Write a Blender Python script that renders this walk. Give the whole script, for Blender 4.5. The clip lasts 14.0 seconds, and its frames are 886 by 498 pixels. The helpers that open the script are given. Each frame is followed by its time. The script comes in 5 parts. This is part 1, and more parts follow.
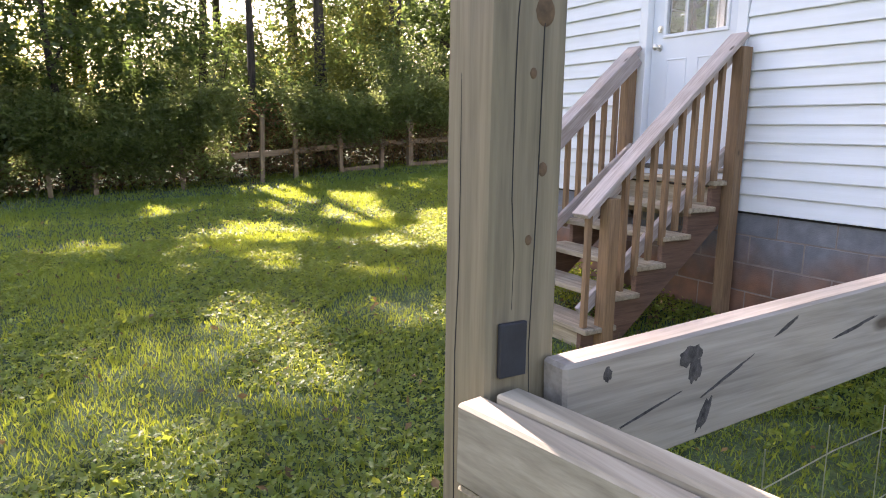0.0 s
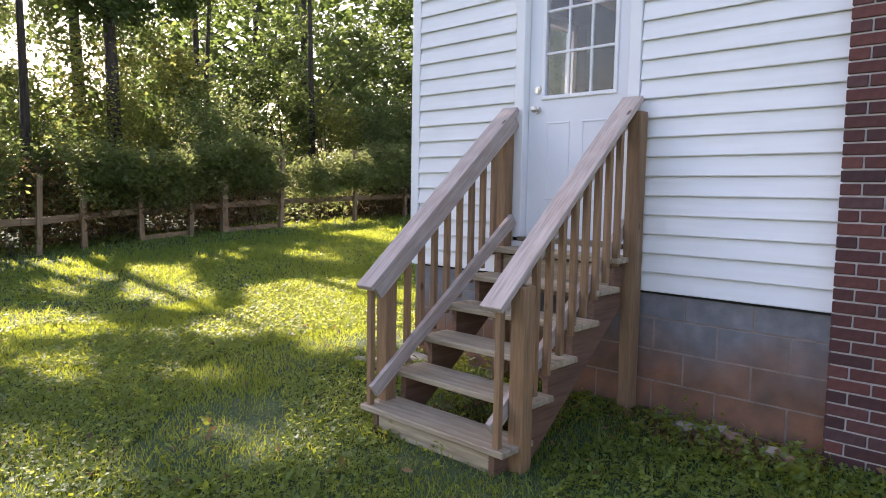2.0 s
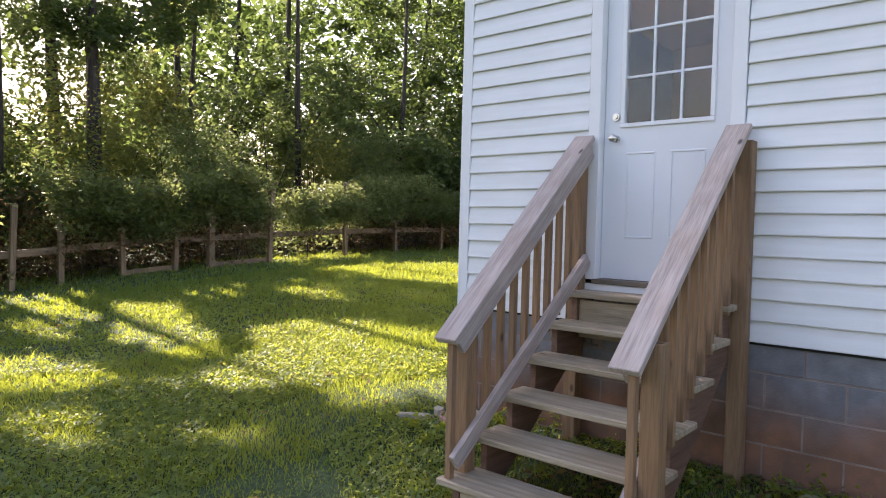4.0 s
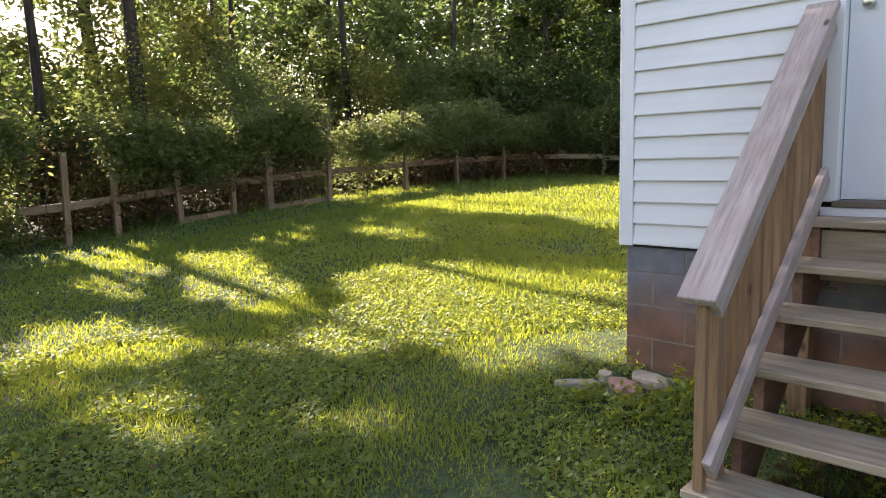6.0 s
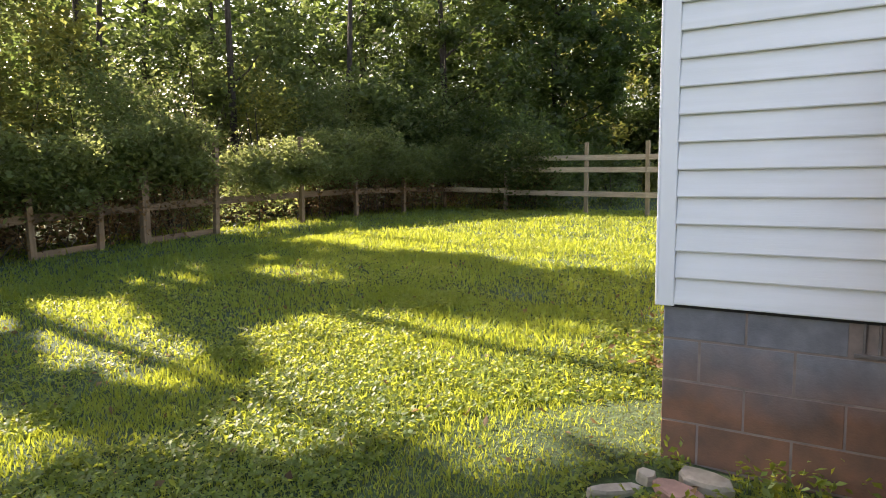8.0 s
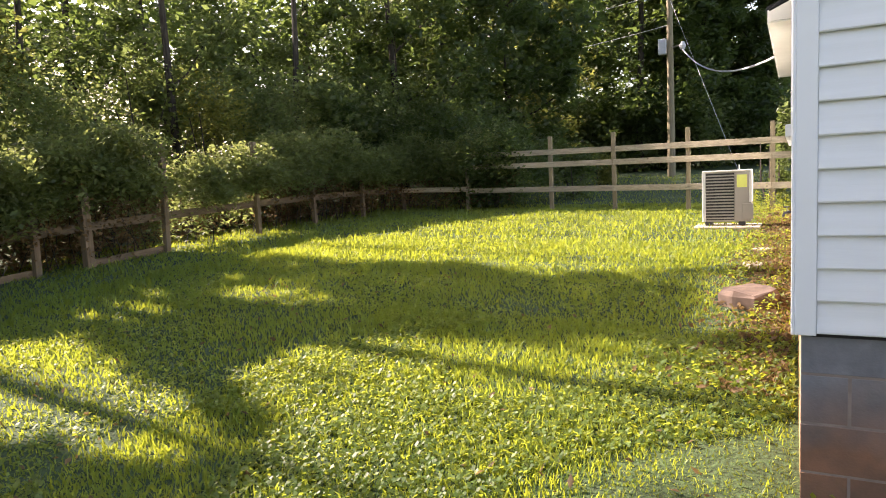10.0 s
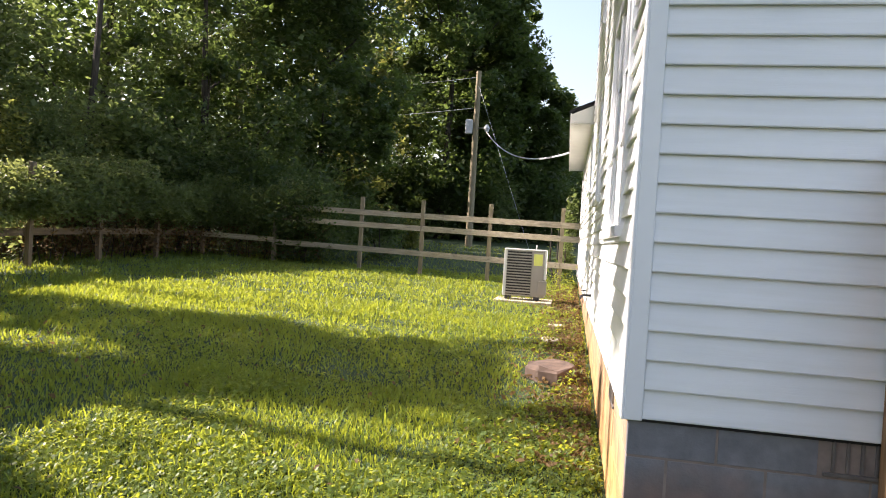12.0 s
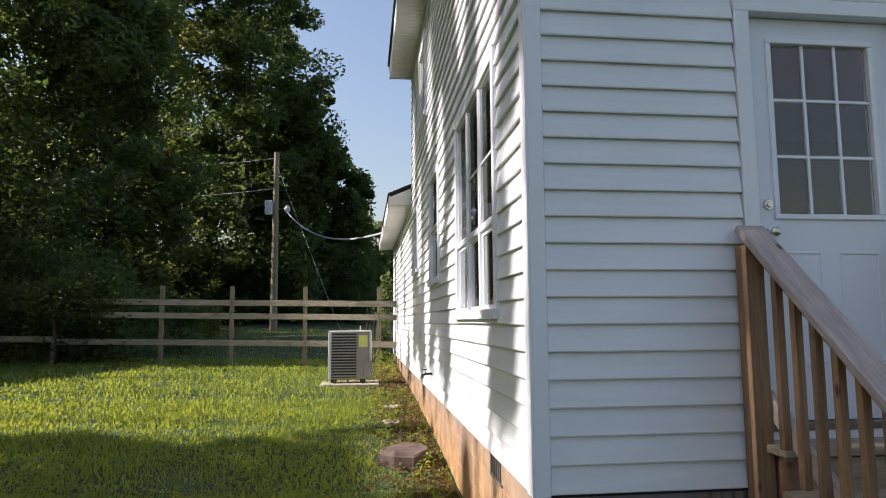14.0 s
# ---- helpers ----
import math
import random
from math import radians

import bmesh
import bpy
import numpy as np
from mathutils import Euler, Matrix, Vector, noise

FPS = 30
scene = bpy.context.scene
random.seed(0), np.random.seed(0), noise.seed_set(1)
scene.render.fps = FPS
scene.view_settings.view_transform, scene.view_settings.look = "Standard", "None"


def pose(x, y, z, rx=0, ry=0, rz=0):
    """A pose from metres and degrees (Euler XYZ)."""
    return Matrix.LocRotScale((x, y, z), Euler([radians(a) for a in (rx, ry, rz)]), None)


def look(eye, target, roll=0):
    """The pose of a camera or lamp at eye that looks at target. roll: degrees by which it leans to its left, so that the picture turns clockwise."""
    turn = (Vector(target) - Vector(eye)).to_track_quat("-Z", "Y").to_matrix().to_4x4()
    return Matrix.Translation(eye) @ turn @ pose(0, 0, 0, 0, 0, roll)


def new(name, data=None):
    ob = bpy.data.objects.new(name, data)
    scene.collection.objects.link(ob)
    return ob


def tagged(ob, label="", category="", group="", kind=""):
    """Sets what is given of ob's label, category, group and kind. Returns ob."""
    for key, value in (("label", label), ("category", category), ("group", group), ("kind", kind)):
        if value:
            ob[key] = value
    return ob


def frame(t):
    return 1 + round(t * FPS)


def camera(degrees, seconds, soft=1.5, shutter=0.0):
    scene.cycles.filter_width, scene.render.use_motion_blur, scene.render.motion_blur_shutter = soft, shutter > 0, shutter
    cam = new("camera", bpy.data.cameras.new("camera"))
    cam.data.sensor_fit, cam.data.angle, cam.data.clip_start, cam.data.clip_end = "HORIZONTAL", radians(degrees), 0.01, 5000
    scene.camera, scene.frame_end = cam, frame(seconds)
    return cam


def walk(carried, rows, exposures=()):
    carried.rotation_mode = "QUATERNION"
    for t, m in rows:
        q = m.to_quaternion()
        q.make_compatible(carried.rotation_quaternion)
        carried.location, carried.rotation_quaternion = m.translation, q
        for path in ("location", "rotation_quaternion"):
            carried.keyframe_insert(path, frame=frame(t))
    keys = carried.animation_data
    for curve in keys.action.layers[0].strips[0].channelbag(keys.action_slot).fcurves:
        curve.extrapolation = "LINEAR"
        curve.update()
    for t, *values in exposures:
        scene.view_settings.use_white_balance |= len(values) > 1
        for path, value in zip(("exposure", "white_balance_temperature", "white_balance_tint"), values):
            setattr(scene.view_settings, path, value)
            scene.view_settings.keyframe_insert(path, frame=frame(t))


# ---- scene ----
cam = camera(67.3, 14.0, soft=1.0)

PATH = [
    (0, (5.123, -4.232, 1.343), (3.428, -3.231, 0.988), 0.8),
    (0.5, (4.836, -4.216, 1.336), (3.226, -3.078, 1.002), -0.7),
    (1, (4.571, -4.138, 1.34), (3.022, -2.91, 1.035), 0.0),
    (1.5, (4.324, -3.991, 1.393), (2.81, -2.71, 1.137), 1.1),
    (2, (4.095, -3.97, 1.403), (2.73, -2.518, 1.232), 1.0),
    (2.5, (3.885, -4.0, 1.397), (2.573, -2.492, 1.31), 1.5),
    (2.7, (3.79, -4.018, 1.421), (2.489, -2.5, 1.392), 1.5),
    (5, (2.729, -3.903, 1.367), (1.414, -2.41, 1.171), 1.0),
    (5.5, (2.39, -3.797, 1.339), (0.998, -2.393, 1.039), 0.1),
    (6, (2.01, -3.677, 1.353), (0.637, -2.249, 1.079), -1.7),
    (6.5, (1.708, -3.551, 1.35), (0.355, -2.094, 1.135), -1.2),
    (7, (1.419, -3.386, 1.331), (0.194, -1.831, 1.046), -0.2),
    (7.5, (1.106, -3.363, 1.371), (0.012, -1.709, 1.104), -1.1),
    (8, (0.87, -3.232, 1.361), (-0.22, -1.565, 1.174), -0.3),
    (10.3, (-0.123, -2.905, 1.46), (-1.031, -1.137, 1.243), -2.3),
    (10.5, (-0.2, -2.896, 1.464), (-1.085, -1.118, 1.23), -1.4),
    (11, (-0.262, -2.962, 1.488), (-1.093, -1.153, 1.285), -0.4),
    (11.5, (-0.242, -3.022, 1.481), (-0.888, -1.136, 1.324), 1.0),
    (12, (-0.287, -2.981, 1.518), (-0.653, -1.015, 1.488), 3.5),
    (12.5, (-0.379, -2.954, 1.53), (-0.53, -0.965, 1.674), 4.8),
    (13, (-0.531, -2.965, 1.58), (-0.475, -0.986, 1.861), 4.6),
    (13.5, (-0.711, -2.982, 1.593), (-0.423, -1.026, 1.898), -0.4),
    (14, (-0.768, -3.018, 1.576), (-0.531, -1.044, 1.793), -0.4),
]
EXPOSURES = [(0, 2.35, 6650, 31), (1, 2.4, 6750, 31), (2.5, 1.9, 6400, 31), (5, 1.95, 6650, 27), (8, 2.0, 6950, 25), (11, 1.82, 7050, 26), (12, 1.6, 6700, 22), (12.5, 1.36, 6500, 22), (14, 0.76, 6200, 21)]
walk(cam, [(t, look(*v)) for t, *v in PATH], exposures=EXPOSURES)

# ---- world, sun, exposure ----
SUN_AZ, SUN_EL = 86.0, 36.0  # degrees left of +y, and above the horizon
sun_dir = Vector((-math.sin(radians(SUN_AZ)) * math.cos(radians(SUN_EL)), math.cos(radians(SUN_AZ)) * math.cos(radians(SUN_EL)), math.sin(radians(SUN_EL))))
world = bpy.data.worlds.new("world")
scene.world = world
world.use_nodes = True
wn = world.node_tree.nodes
sky = wn.new("ShaderNodeTexSky")
sky.sky_type = "NISHITA"
sky.sun_disc = False
sky.sun_elevation = radians(SUN_EL)
sky.sun_rotation = radians(-SUN_AZ)
sky.air_density, sky.dust_density, sky.ozone_density = 1.5, 2.4, 0.8
world.node_tree.links.new(sky.outputs[0], wn["Background"].inputs[0])
wn["Background"].inputs[1].default_value = 0.10
sun = new("sun", bpy.data.lights.new("sun", "SUN"))
sun.data.energy, sun.data.angle, sun.data.color = 5.0, radians(0.7), (1.0, 0.93, 0.82)
sun.matrix_world = look(sun_dir * 50, (0, 0, 0))


# ---- materials ----
def nodes(name):
    m = bpy.data.materials.new(name)
    m.use_nodes = True
    t = m.node_tree
    return m, t, t.nodes["Principled BSDF"]


def noise_node(t, scale, detail=4.0, stretch=(1, 1, 1), coord="Object", rough=0.55, seed=0.0):
    tc = t.nodes.new("ShaderNodeTexCoord")
    mp = t.nodes.new("ShaderNodeMapping")
    mp.inputs["Scale"].default_value = stretch
    mp.inputs["Location"].default_value = (seed, seed * 1.7, seed * 0.6)
    n = t.nodes.new("ShaderNodeTexNoise")
    n.inputs["Scale"].default_value, n.inputs["Detail"].default_value, n.inputs["Roughness"].default_value = scale, detail, rough
    if coord == "World":
        g = t.nodes.new("ShaderNodeNewGeometry")
        t.links.new(g.outputs["Position"], mp.inputs["Vector"])
    else:
        t.links.new(tc.outputs[coord], mp.inputs["Vector"])
    t.links.new(mp.outputs[0], n.inputs["Vector"])
    return n.outputs["Fac"]


def ramp(t, fac, stops):
    r = t.nodes.new("ShaderNodeValToRGB")
    e = r.color_ramp.elements
    while len(e) < len(stops):
        e.new(0.5)
    for el, (p, c) in zip(e, stops):
        el.position, el.color = p, (*c, 1)
    t.links.new(fac, r.inputs[0])
    return r.outputs["Color"]


def mix(t, a, b, fac, mode="MIX"):
    m = t.nodes.new("ShaderNodeMix")
    m.data_type, m.blend_type = "RGBA", mode
    for sock, v in ((m.inputs[0], fac), (m.inputs[6], a), (m.inputs[7], b)):
        if isinstance(v, (int, float)):
            sock.default_value = v
        elif isinstance(v, tuple):
            sock.default_value = (*v, 1)
        else:
            t.links.new(v, sock)
    return m.outputs[2]


def bump(t, b, height, dist, strength=1.0):
    n = t.nodes.new("ShaderNodeBump")
    n.inputs["Distance"].default_value, n.inputs["Strength"].default_value = dist, strength
    t.links.new(height, n.inputs["Height"])
    t.links.new(n.outputs[0], b.inputs["Normal"])


def rnd(t, object_level=True):
    if object_level:
        return t.nodes.new("ShaderNodeObjectInfo").outputs["Random"]
    return t.nodes.new("ShaderNodeNewGeometry").outputs["Random Per Island"]


def plain_mat(name, base, rough=0.6, metal=0.0, vary=0.08, scale=12.0, dist=0.001):
    m, t, b = nodes(name)
    n = noise_node(t, scale)
    lo, hi = tuple(c * (1 - vary) for c in base), tuple(min(1, c * (1 + vary)) for c in base)
    t.links.new(ramp(t, n, ((0.3, lo), (0.7, hi))), b.inputs["Base Color"])
    b.inputs["Roughness"].default_value, b.inputs["Metallic"].default_value = rough, metal
    if dist:
        bump(t, b, noise_node(t, scale * 8), dist, 0.5)
    return m


def wood_mat(name, dark, light, stretch, tint=(0.3, 0.22, 0.12), wear=0.35):
    """Weathered sawn timber; stretch is small along the grain."""
    m, t, b = nodes(name)
    grain = noise_node(t, 14, 5, stretch, rough=0.6)
    fine = noise_node(t, 60, 3, stretch)
    blot = noise_node(t, 3.5, 3)
    c = ramp(t, grain, ((0.22, dark), (0.5, tuple(a * 0.4 + c * 0.6 for a, c in zip(dark, light))), (0.75, light)))
    c = mix(t, c, tint, mix(t, (0, 0, 0), (wear, wear, wear), ramp(t, blot, ((0.4, (0, 0, 0)), (0.65, (1, 1, 1)))), "MIX"))
    c = mix(t, c, ramp(t, fine, ((0.3, (0.72, 0.7, 0.68)), (0.6, (1.1, 1.1, 1.1)))), 0.7, "MULTIPLY")
    c = mix(t, c, ramp(t, rnd(t), ((0.0, (0.85, 0.85, 0.86)), (1.0, (1.12, 1.1, 1.06)))), 1.0, "MULTIPLY")
    v = t.nodes.new("ShaderNodeTexVoronoi")
    tc = t.nodes.new("ShaderNodeTexCoord")
    mp = t.nodes.new("ShaderNodeMapping")
    mp.inputs["Scale"].default_value = tuple(0.45 if s < 0.5 else 1 for s in stretch)
    t.links.new(tc.outputs["Object"], mp.inputs["Vector"])
    t.links.new(mp.outputs[0], v.inputs["Vector"])
    v.inputs["Scale"].default_value = 7
    c = mix(t, c, (0.045, 0.028, 0.015), ramp(t, v.outputs["Distance"], ((0.05, (0.85, 0.85, 0.85)), (0.11, (0, 0, 0)))))
    t.links.new(c, b.inputs["Base Color"])
    b.inputs["Roughness"].default_value = 0.75
    bump(t, b, grain, 0.0025, 0.8)
    return m


GRAIN_X, GRAIN_Y, GRAIN_Z = (0.12, 2.2, 2.2), (2.2, 0.12, 2.2), (2.2, 2.2, 0.12)
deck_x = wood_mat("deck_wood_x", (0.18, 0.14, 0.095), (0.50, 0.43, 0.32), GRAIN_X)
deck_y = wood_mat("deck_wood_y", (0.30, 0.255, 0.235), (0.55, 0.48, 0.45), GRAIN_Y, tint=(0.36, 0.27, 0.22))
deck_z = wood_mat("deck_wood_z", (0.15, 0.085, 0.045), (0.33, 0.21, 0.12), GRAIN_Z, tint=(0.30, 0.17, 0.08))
# Reddish stringer wood, darkened: shade below the treads is put into its colour.
deck_red_shade = wood_mat("deck_wood_shade_toned", (0.09, 0.05, 0.035), (0.22, 0.13, 0.09), GRAIN_Y, tint=(0.22, 0.11, 0.06))
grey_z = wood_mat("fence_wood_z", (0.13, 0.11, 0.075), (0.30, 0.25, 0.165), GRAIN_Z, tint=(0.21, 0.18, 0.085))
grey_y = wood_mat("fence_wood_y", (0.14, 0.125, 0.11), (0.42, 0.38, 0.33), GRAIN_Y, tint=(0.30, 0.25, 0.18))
# Darker, browner copies of the fence wood: the hedge's shade is in the colour.
shade_brown_z = wood_mat("shade_toned_wood_z", (0.09, 0.07, 0.045), (0.25, 0.19, 0.12), GRAIN_Z, tint=(0.16, 0.10, 0.05))
shade_brown_y = wood_mat("shade_toned_wood_y", (0.08, 0.06, 0.04), (0.21, 0.16, 0.10), GRAIN_Y, tint=(0.15, 0.10, 0.05))
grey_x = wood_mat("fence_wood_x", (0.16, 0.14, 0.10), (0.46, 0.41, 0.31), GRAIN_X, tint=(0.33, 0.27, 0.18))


def siding_mat(name, stretch):
    m, t, b = nodes(name)
    n = noise_node(t, 1.4, 3, (1, 1, 1), "World")
    c = ramp(t, n, ((0.3, (0.74, 0.765, 0.79)), (0.7, (0.80, 0.815, 0.83))))
    d = noise_node(t, 5, 4, stretch, "World")
    c = mix(t, c, ramp(t, d, ((0.35, (0.90, 0.90, 0.88)), (0.6, (1, 1, 1)))), 0.6, "MULTIPLY")
    t.links.new(c, b.inputs["Base Color"])
    b.inputs["Roughness"].default_value = 0.42
    bump(t, b, noise_node(t, 45, 3, stretch, "World"), 0.0007, 0.7)
    return m


vinyl = siding_mat("white_vinyl", (0.25, 0.25, 4))
trim_white = plain_mat("white_trim", (0.78, 0.80, 0.83), 0.4, vary=0.03, scale=3, dist=0.0003)
door_white = plain_mat("door_paint", (0.72, 0.75, 0.80), 0.38, vary=0.03, scale=2, dist=0.0003)
soffit_mat = plain_mat("soffit_vinyl", (0.78, 0.76, 0.70), 0.5, vary=0.04, scale=3)
metal_mat = plain_mat("satin_nickel", (0.62, 0.60, 0.56), 0.28, 1.0, 0.05, 20, 0)
dark_metal = plain_mat("black_iron", (0.035, 0.037, 0.045), 0.5, 0.3, 0.2, 20)
vent_metal = plain_mat("vent_metal", (0.16, 0.145, 0.14), 0.6, 0.2, 0.2, 20)
dark_gap = plain_mat("dark_gap", (0.02, 0.02, 0.022), 0.9, 0, 0.2, 20)


def block_mat(name="concrete_block", reach=0.36, clay_lo=(0.13, 0.085, 0.062), clay_hi=(0.30, 0.145, 0.085)):
    """Concrete block: bluish grey near the top, red clay splashed up from the ground."""
    m, t, b = nodes(name)
    g = t.nodes.new("ShaderNodeNewGeometry")
    sp = t.nodes.new("ShaderNodeSeparateXYZ")
    t.links.new(g.outputs["Position"], sp.inputs[0])
    w = noise_node(t, 2.2, 4, (1, 1, 1), "World")
    mr = t.nodes.new("ShaderNodeMath")
    mr.operation = "MULTIPLY_ADD"
    t.links.new(w, mr.inputs[0])
    mr.inputs[1].default_value = -0.55
    t.links.new(sp.outputs["Z"], mr.inputs[2])
    clay = ramp(t, mr.outputs[0], ((0.02, (1, 1, 1)), (reach, (0, 0, 0))))
    base = ramp(t, noise_node(t, 9, 5, (1, 1, 1), "World"), ((0.3, (0.15, 0.155, 0.175)), (0.7, (0.235, 0.24, 0.26))))
    red = ramp(t, noise_node(t, 5, 5, (1, 1, 1), "World", seed=4), ((0.3, clay_lo), (0.72, clay_hi)))
    c = mix(t, base, red, clay)
    c = mix(t, c, ramp(t, rnd(t), ((0, (0.92, 0.92, 0.93)), (1, (1.06, 1.05, 1.04)))), 1.0, "MULTIPLY")
    t.links.new(c, b.inputs["Base Color"])
    b.inputs["Roughness"].default_value = 0.9
    bump(t, b, noise_node(t, 90, 4, (1, 1, 1), "World"), 0.003, 0.8)
    return m


block = block_mat()
block_west = block_mat("clay_stained_block", 1.3, (0.26, 0.13, 0.05), (0.54, 0.33, 0.13))
mortar = plain_mat("mortar", (0.25, 0.20, 0.175), 0.9, vary=0.25, scale=10, dist=0.002)
mortar_west = plain_mat("clay_stained_mortar", (0.40, 0.23, 0.11), 0.9, vary=0.25, scale=10, dist=0.002)
light_mortar = plain_mat("light_mortar", (0.48, 0.45, 0.44), 0.9, vary=0.15, scale=10, dist=0.002)


def brick_mat():
    m, t, b = nodes("red_brick")
    c = ramp(t, rnd(t), ((0, (0.055, 0.026, 0.028)), (0.4, (0.095, 0.036, 0.033)), (0.75, (0.15, 0.055, 0.045)), (1, (0.075, 0.042, 0.046))))
    c = mix(t, c, ramp(t, noise_node(t, 25, 4), ((0.3, (0.75, 0.75, 0.75)), (0.7, (1.15, 1.1, 1.1)))), 1.0, "MULTIPLY")
    t.links.new(c, b.inputs["Base Color"])
    b.inputs["Roughness"].default_value = 0.85
    bump(t, b, noise_node(t, 120, 4), 0.002, 0.8)
    return m


brick_red = brick_mat()


def glass_mat():
    m, t, b = nodes("window_glass")
    b.inputs["Base Color"].default_value = (0.9, 0.93, 0.92, 1)
    b.inputs["Roughness"].default_value = 0.02
    b.inputs["Transmission Weight"].default_value = 1.0
    b.inputs["IOR"].default_value = 1.5
    return m


glass = glass_mat()


def leaf_mat(name, a, b_, through_col, sheen=0.45):
    m, t, b = nodes(name)
    r = rnd(t, False)
    c = ramp(t, r, ((0, a), (0.6, b_), (1, tuple(min(1, v * 1.5) for v in b_))))
    big = noise_node(t, 0.5, 2, (1, 1, 1), "World")
    c = mix(t, c, ramp(t, big, ((0.35, (0.7, 0.8, 0.75)), (0.65, (1.25, 1.15, 0.9)))), 0.8, "MULTIPLY")
    t.links.new(c, b.inputs["Base Color"])
    b.inputs["Roughness"].default_value = sheen
    tr = t.nodes.new("ShaderNodeBsdfTranslucent")
    t.links.new(mix(t, c, through_col, 0.75), tr.inputs["Color"])
    ms = t.nodes.new("ShaderNodeMixShader")
    ms.inputs[0].default_value = 0.5
    b.inputs["Specular IOR Level"].default_value = 0.45
    t.links.new(b.outputs[0], ms.inputs[1])
    t.links.new(tr.outputs[0], ms.inputs[2])
    t.links.new(ms.outputs[0], t.nodes["Material Output"].inputs["Surface"])
    return m


leaf_dark = leaf_mat("leaf_dark", (0.018, 0.034, 0.014), (0.038, 0.066, 0.026), (0.20, 0.28, 0.055))
leaf_mid = leaf_mat("leaf_mid", (0.036, 0.058, 0.020), (0.078, 0.112, 0.038), (0.26, 0.33, 0.09))
leaf_gold = leaf_mat("leaf_gold", (0.06, 0.075, 0.013), (0.12, 0.13, 0.025), (0.40, 0.42, 0.10))
vine_leaf = leaf_mat("vine_leaf", (0.028, 0.048, 0.015), (0.07, 0.105, 0.034), (0.42, 0.47, 0.14), 0.4)
dry_leaf = leaf_mat("dry_leaf", (0.085, 0.052, 0.026), (0.19, 0.12, 0.06), (0.22, 0.15, 0.06), 0.7)
grass_mat = leaf_mat("grass_blade", (0.032, 0.078, 0.026), (0.072, 0.140, 0.042), (0.60, 0.64, 0.045), 0.5)
clover_mat = leaf_mat("clover_leaf", (0.038, 0.082, 0.028), (0.090, 0.150, 0.044), (0.68, 0.70, 0.05), 0.5)


def ground_mat():
    m, t, b = nodes("lawn_soil")
    n = noise_node(t, 1.3, 5, (1, 1, 1), "World")
    f = noise_node(t, 38, 4, (1, 1, 1), "World")
    c = ramp(t, n, ((0.3, (0.030, 0.056, 0.018)), (0.7, (0.05, 0.082, 0.024))))
    c = mix(t, c, ramp(t, f, ((0.3, (0.4, 0.4, 0.4)), (0.65, (1.35, 1.35, 1.2)))), 1.0, "MULTIPLY")
    t.links.new(c, b.inputs["Base Color"])
    b.inputs["Roughness"].default_value = 0.95
    bump(t, b, f, 0.02, 1.0)
    return m


def bark_mat():
    m, t, b = nodes("bark")
    n = noise_node(t, 9, 5, (2.5, 2.5, 0.4))
    t.links.new(ramp(t, n, ((0.3, (0.022, 0.018, 0.014)), (0.7, (0.075, 0.062, 0.050)))), b.inputs["Base Color"])
    b.inputs["Roughness"].default_value = 0.95
    bump(t, b, n, 0.03, 1.0)
    return m


soil = ground_mat()
bark = bark_mat()


# ---- mesh helpers ----
def part(name, bm, material, parent=None, label=""):
    me = bpy.data.meshes.new(name)
    bm.to_mesh(me)
    bm.free()
    me.materials.append(material)
    ob = new(name, me)
    if parent is not None:
        ob.parent = parent
    if label:
        tagged(ob, label)
    return ob


def box(x0, y0, z0, x1, y1, z1, bevel=0.0, bm=None):
    own = bmesh.new()
    bmesh.ops.create_cube(own, size=1, matrix=Matrix.Translation(((x0 + x1) / 2, (y0 + y1) / 2, (z0 + z1) / 2)) @ Matrix.Diagonal((x1 - x0, y1 - y0, z1 - z0, 1)))
    if bevel:
        bmesh.ops.bevel(own, geom=own.edges[:], offset=bevel, segments=1, affect="EDGES")
    if bm is None:
        return own
    me = bpy.data.meshes.new("t")
    own.to_mesh(me)
    own.free()
    bm.from_mesh(me)
    bpy.data.meshes.remove(me)
    return bm


def beam(a, b, w, h, bevel=0.003, bm=None, roll_up=(0, 0, 1)):
    """A bar from a to b (centres of its ends), w wide and h high."""
    a, b = Vector(a), Vector(b)
    d = (b - a).normalized()
    side = d.cross(Vector(roll_up)).normalized()
    up = side.cross(d)
    own = bmesh.new()
    m = Matrix((side, d, up)).transposed().to_4x4()
    m.translation = (a + b) / 2
    bmesh.ops.create_cube(own, size=1, matrix=m @ Matrix.Diagonal((w, (b - a).length, h, 1)))
    if bevel:
        bmesh.ops.bevel(own, geom=own.edges[:], offset=bevel, segments=1, affect="EDGES")
    if bm is None:
        return own
    me = bpy.data.meshes.new("t")
    own.to_mesh(me)
    own.free()
    bm.from_mesh(me)
    bpy.data.meshes.remove(me)
    return bm


def tube(points, radii, sides=8, bm=None):
    bm = bm or bmesh.new()
    rings = []
    for i, p in enumerate(points):
        p = Vector(p)
        d = (Vector(points[min(i + 1, len(points) - 1)]) - Vector(points[max(i - 1, 0)])).normalized()
        s = d.orthogonal().normalized() if i == 0 else (rings_side - d * rings_side.dot(d)).normalized()
        rings_side = s
        u = d.cross(s)
        rings.append([bm.verts.new(p + radii[i] * (s * math.cos(k * math.tau / sides) + u * math.sin(k * math.tau / sides))) for k in range(sides)])
    for r0, r1 in zip(rings, rings[1:]):
        for k in range(sides):
            bm.faces.new((r0[k], r0[(k + 1) % sides], r1[(k + 1) % sides], r1[k]))
    bm.faces.new(rings[0][::-1])
    bm.faces.new(rings[-1])
    return bm


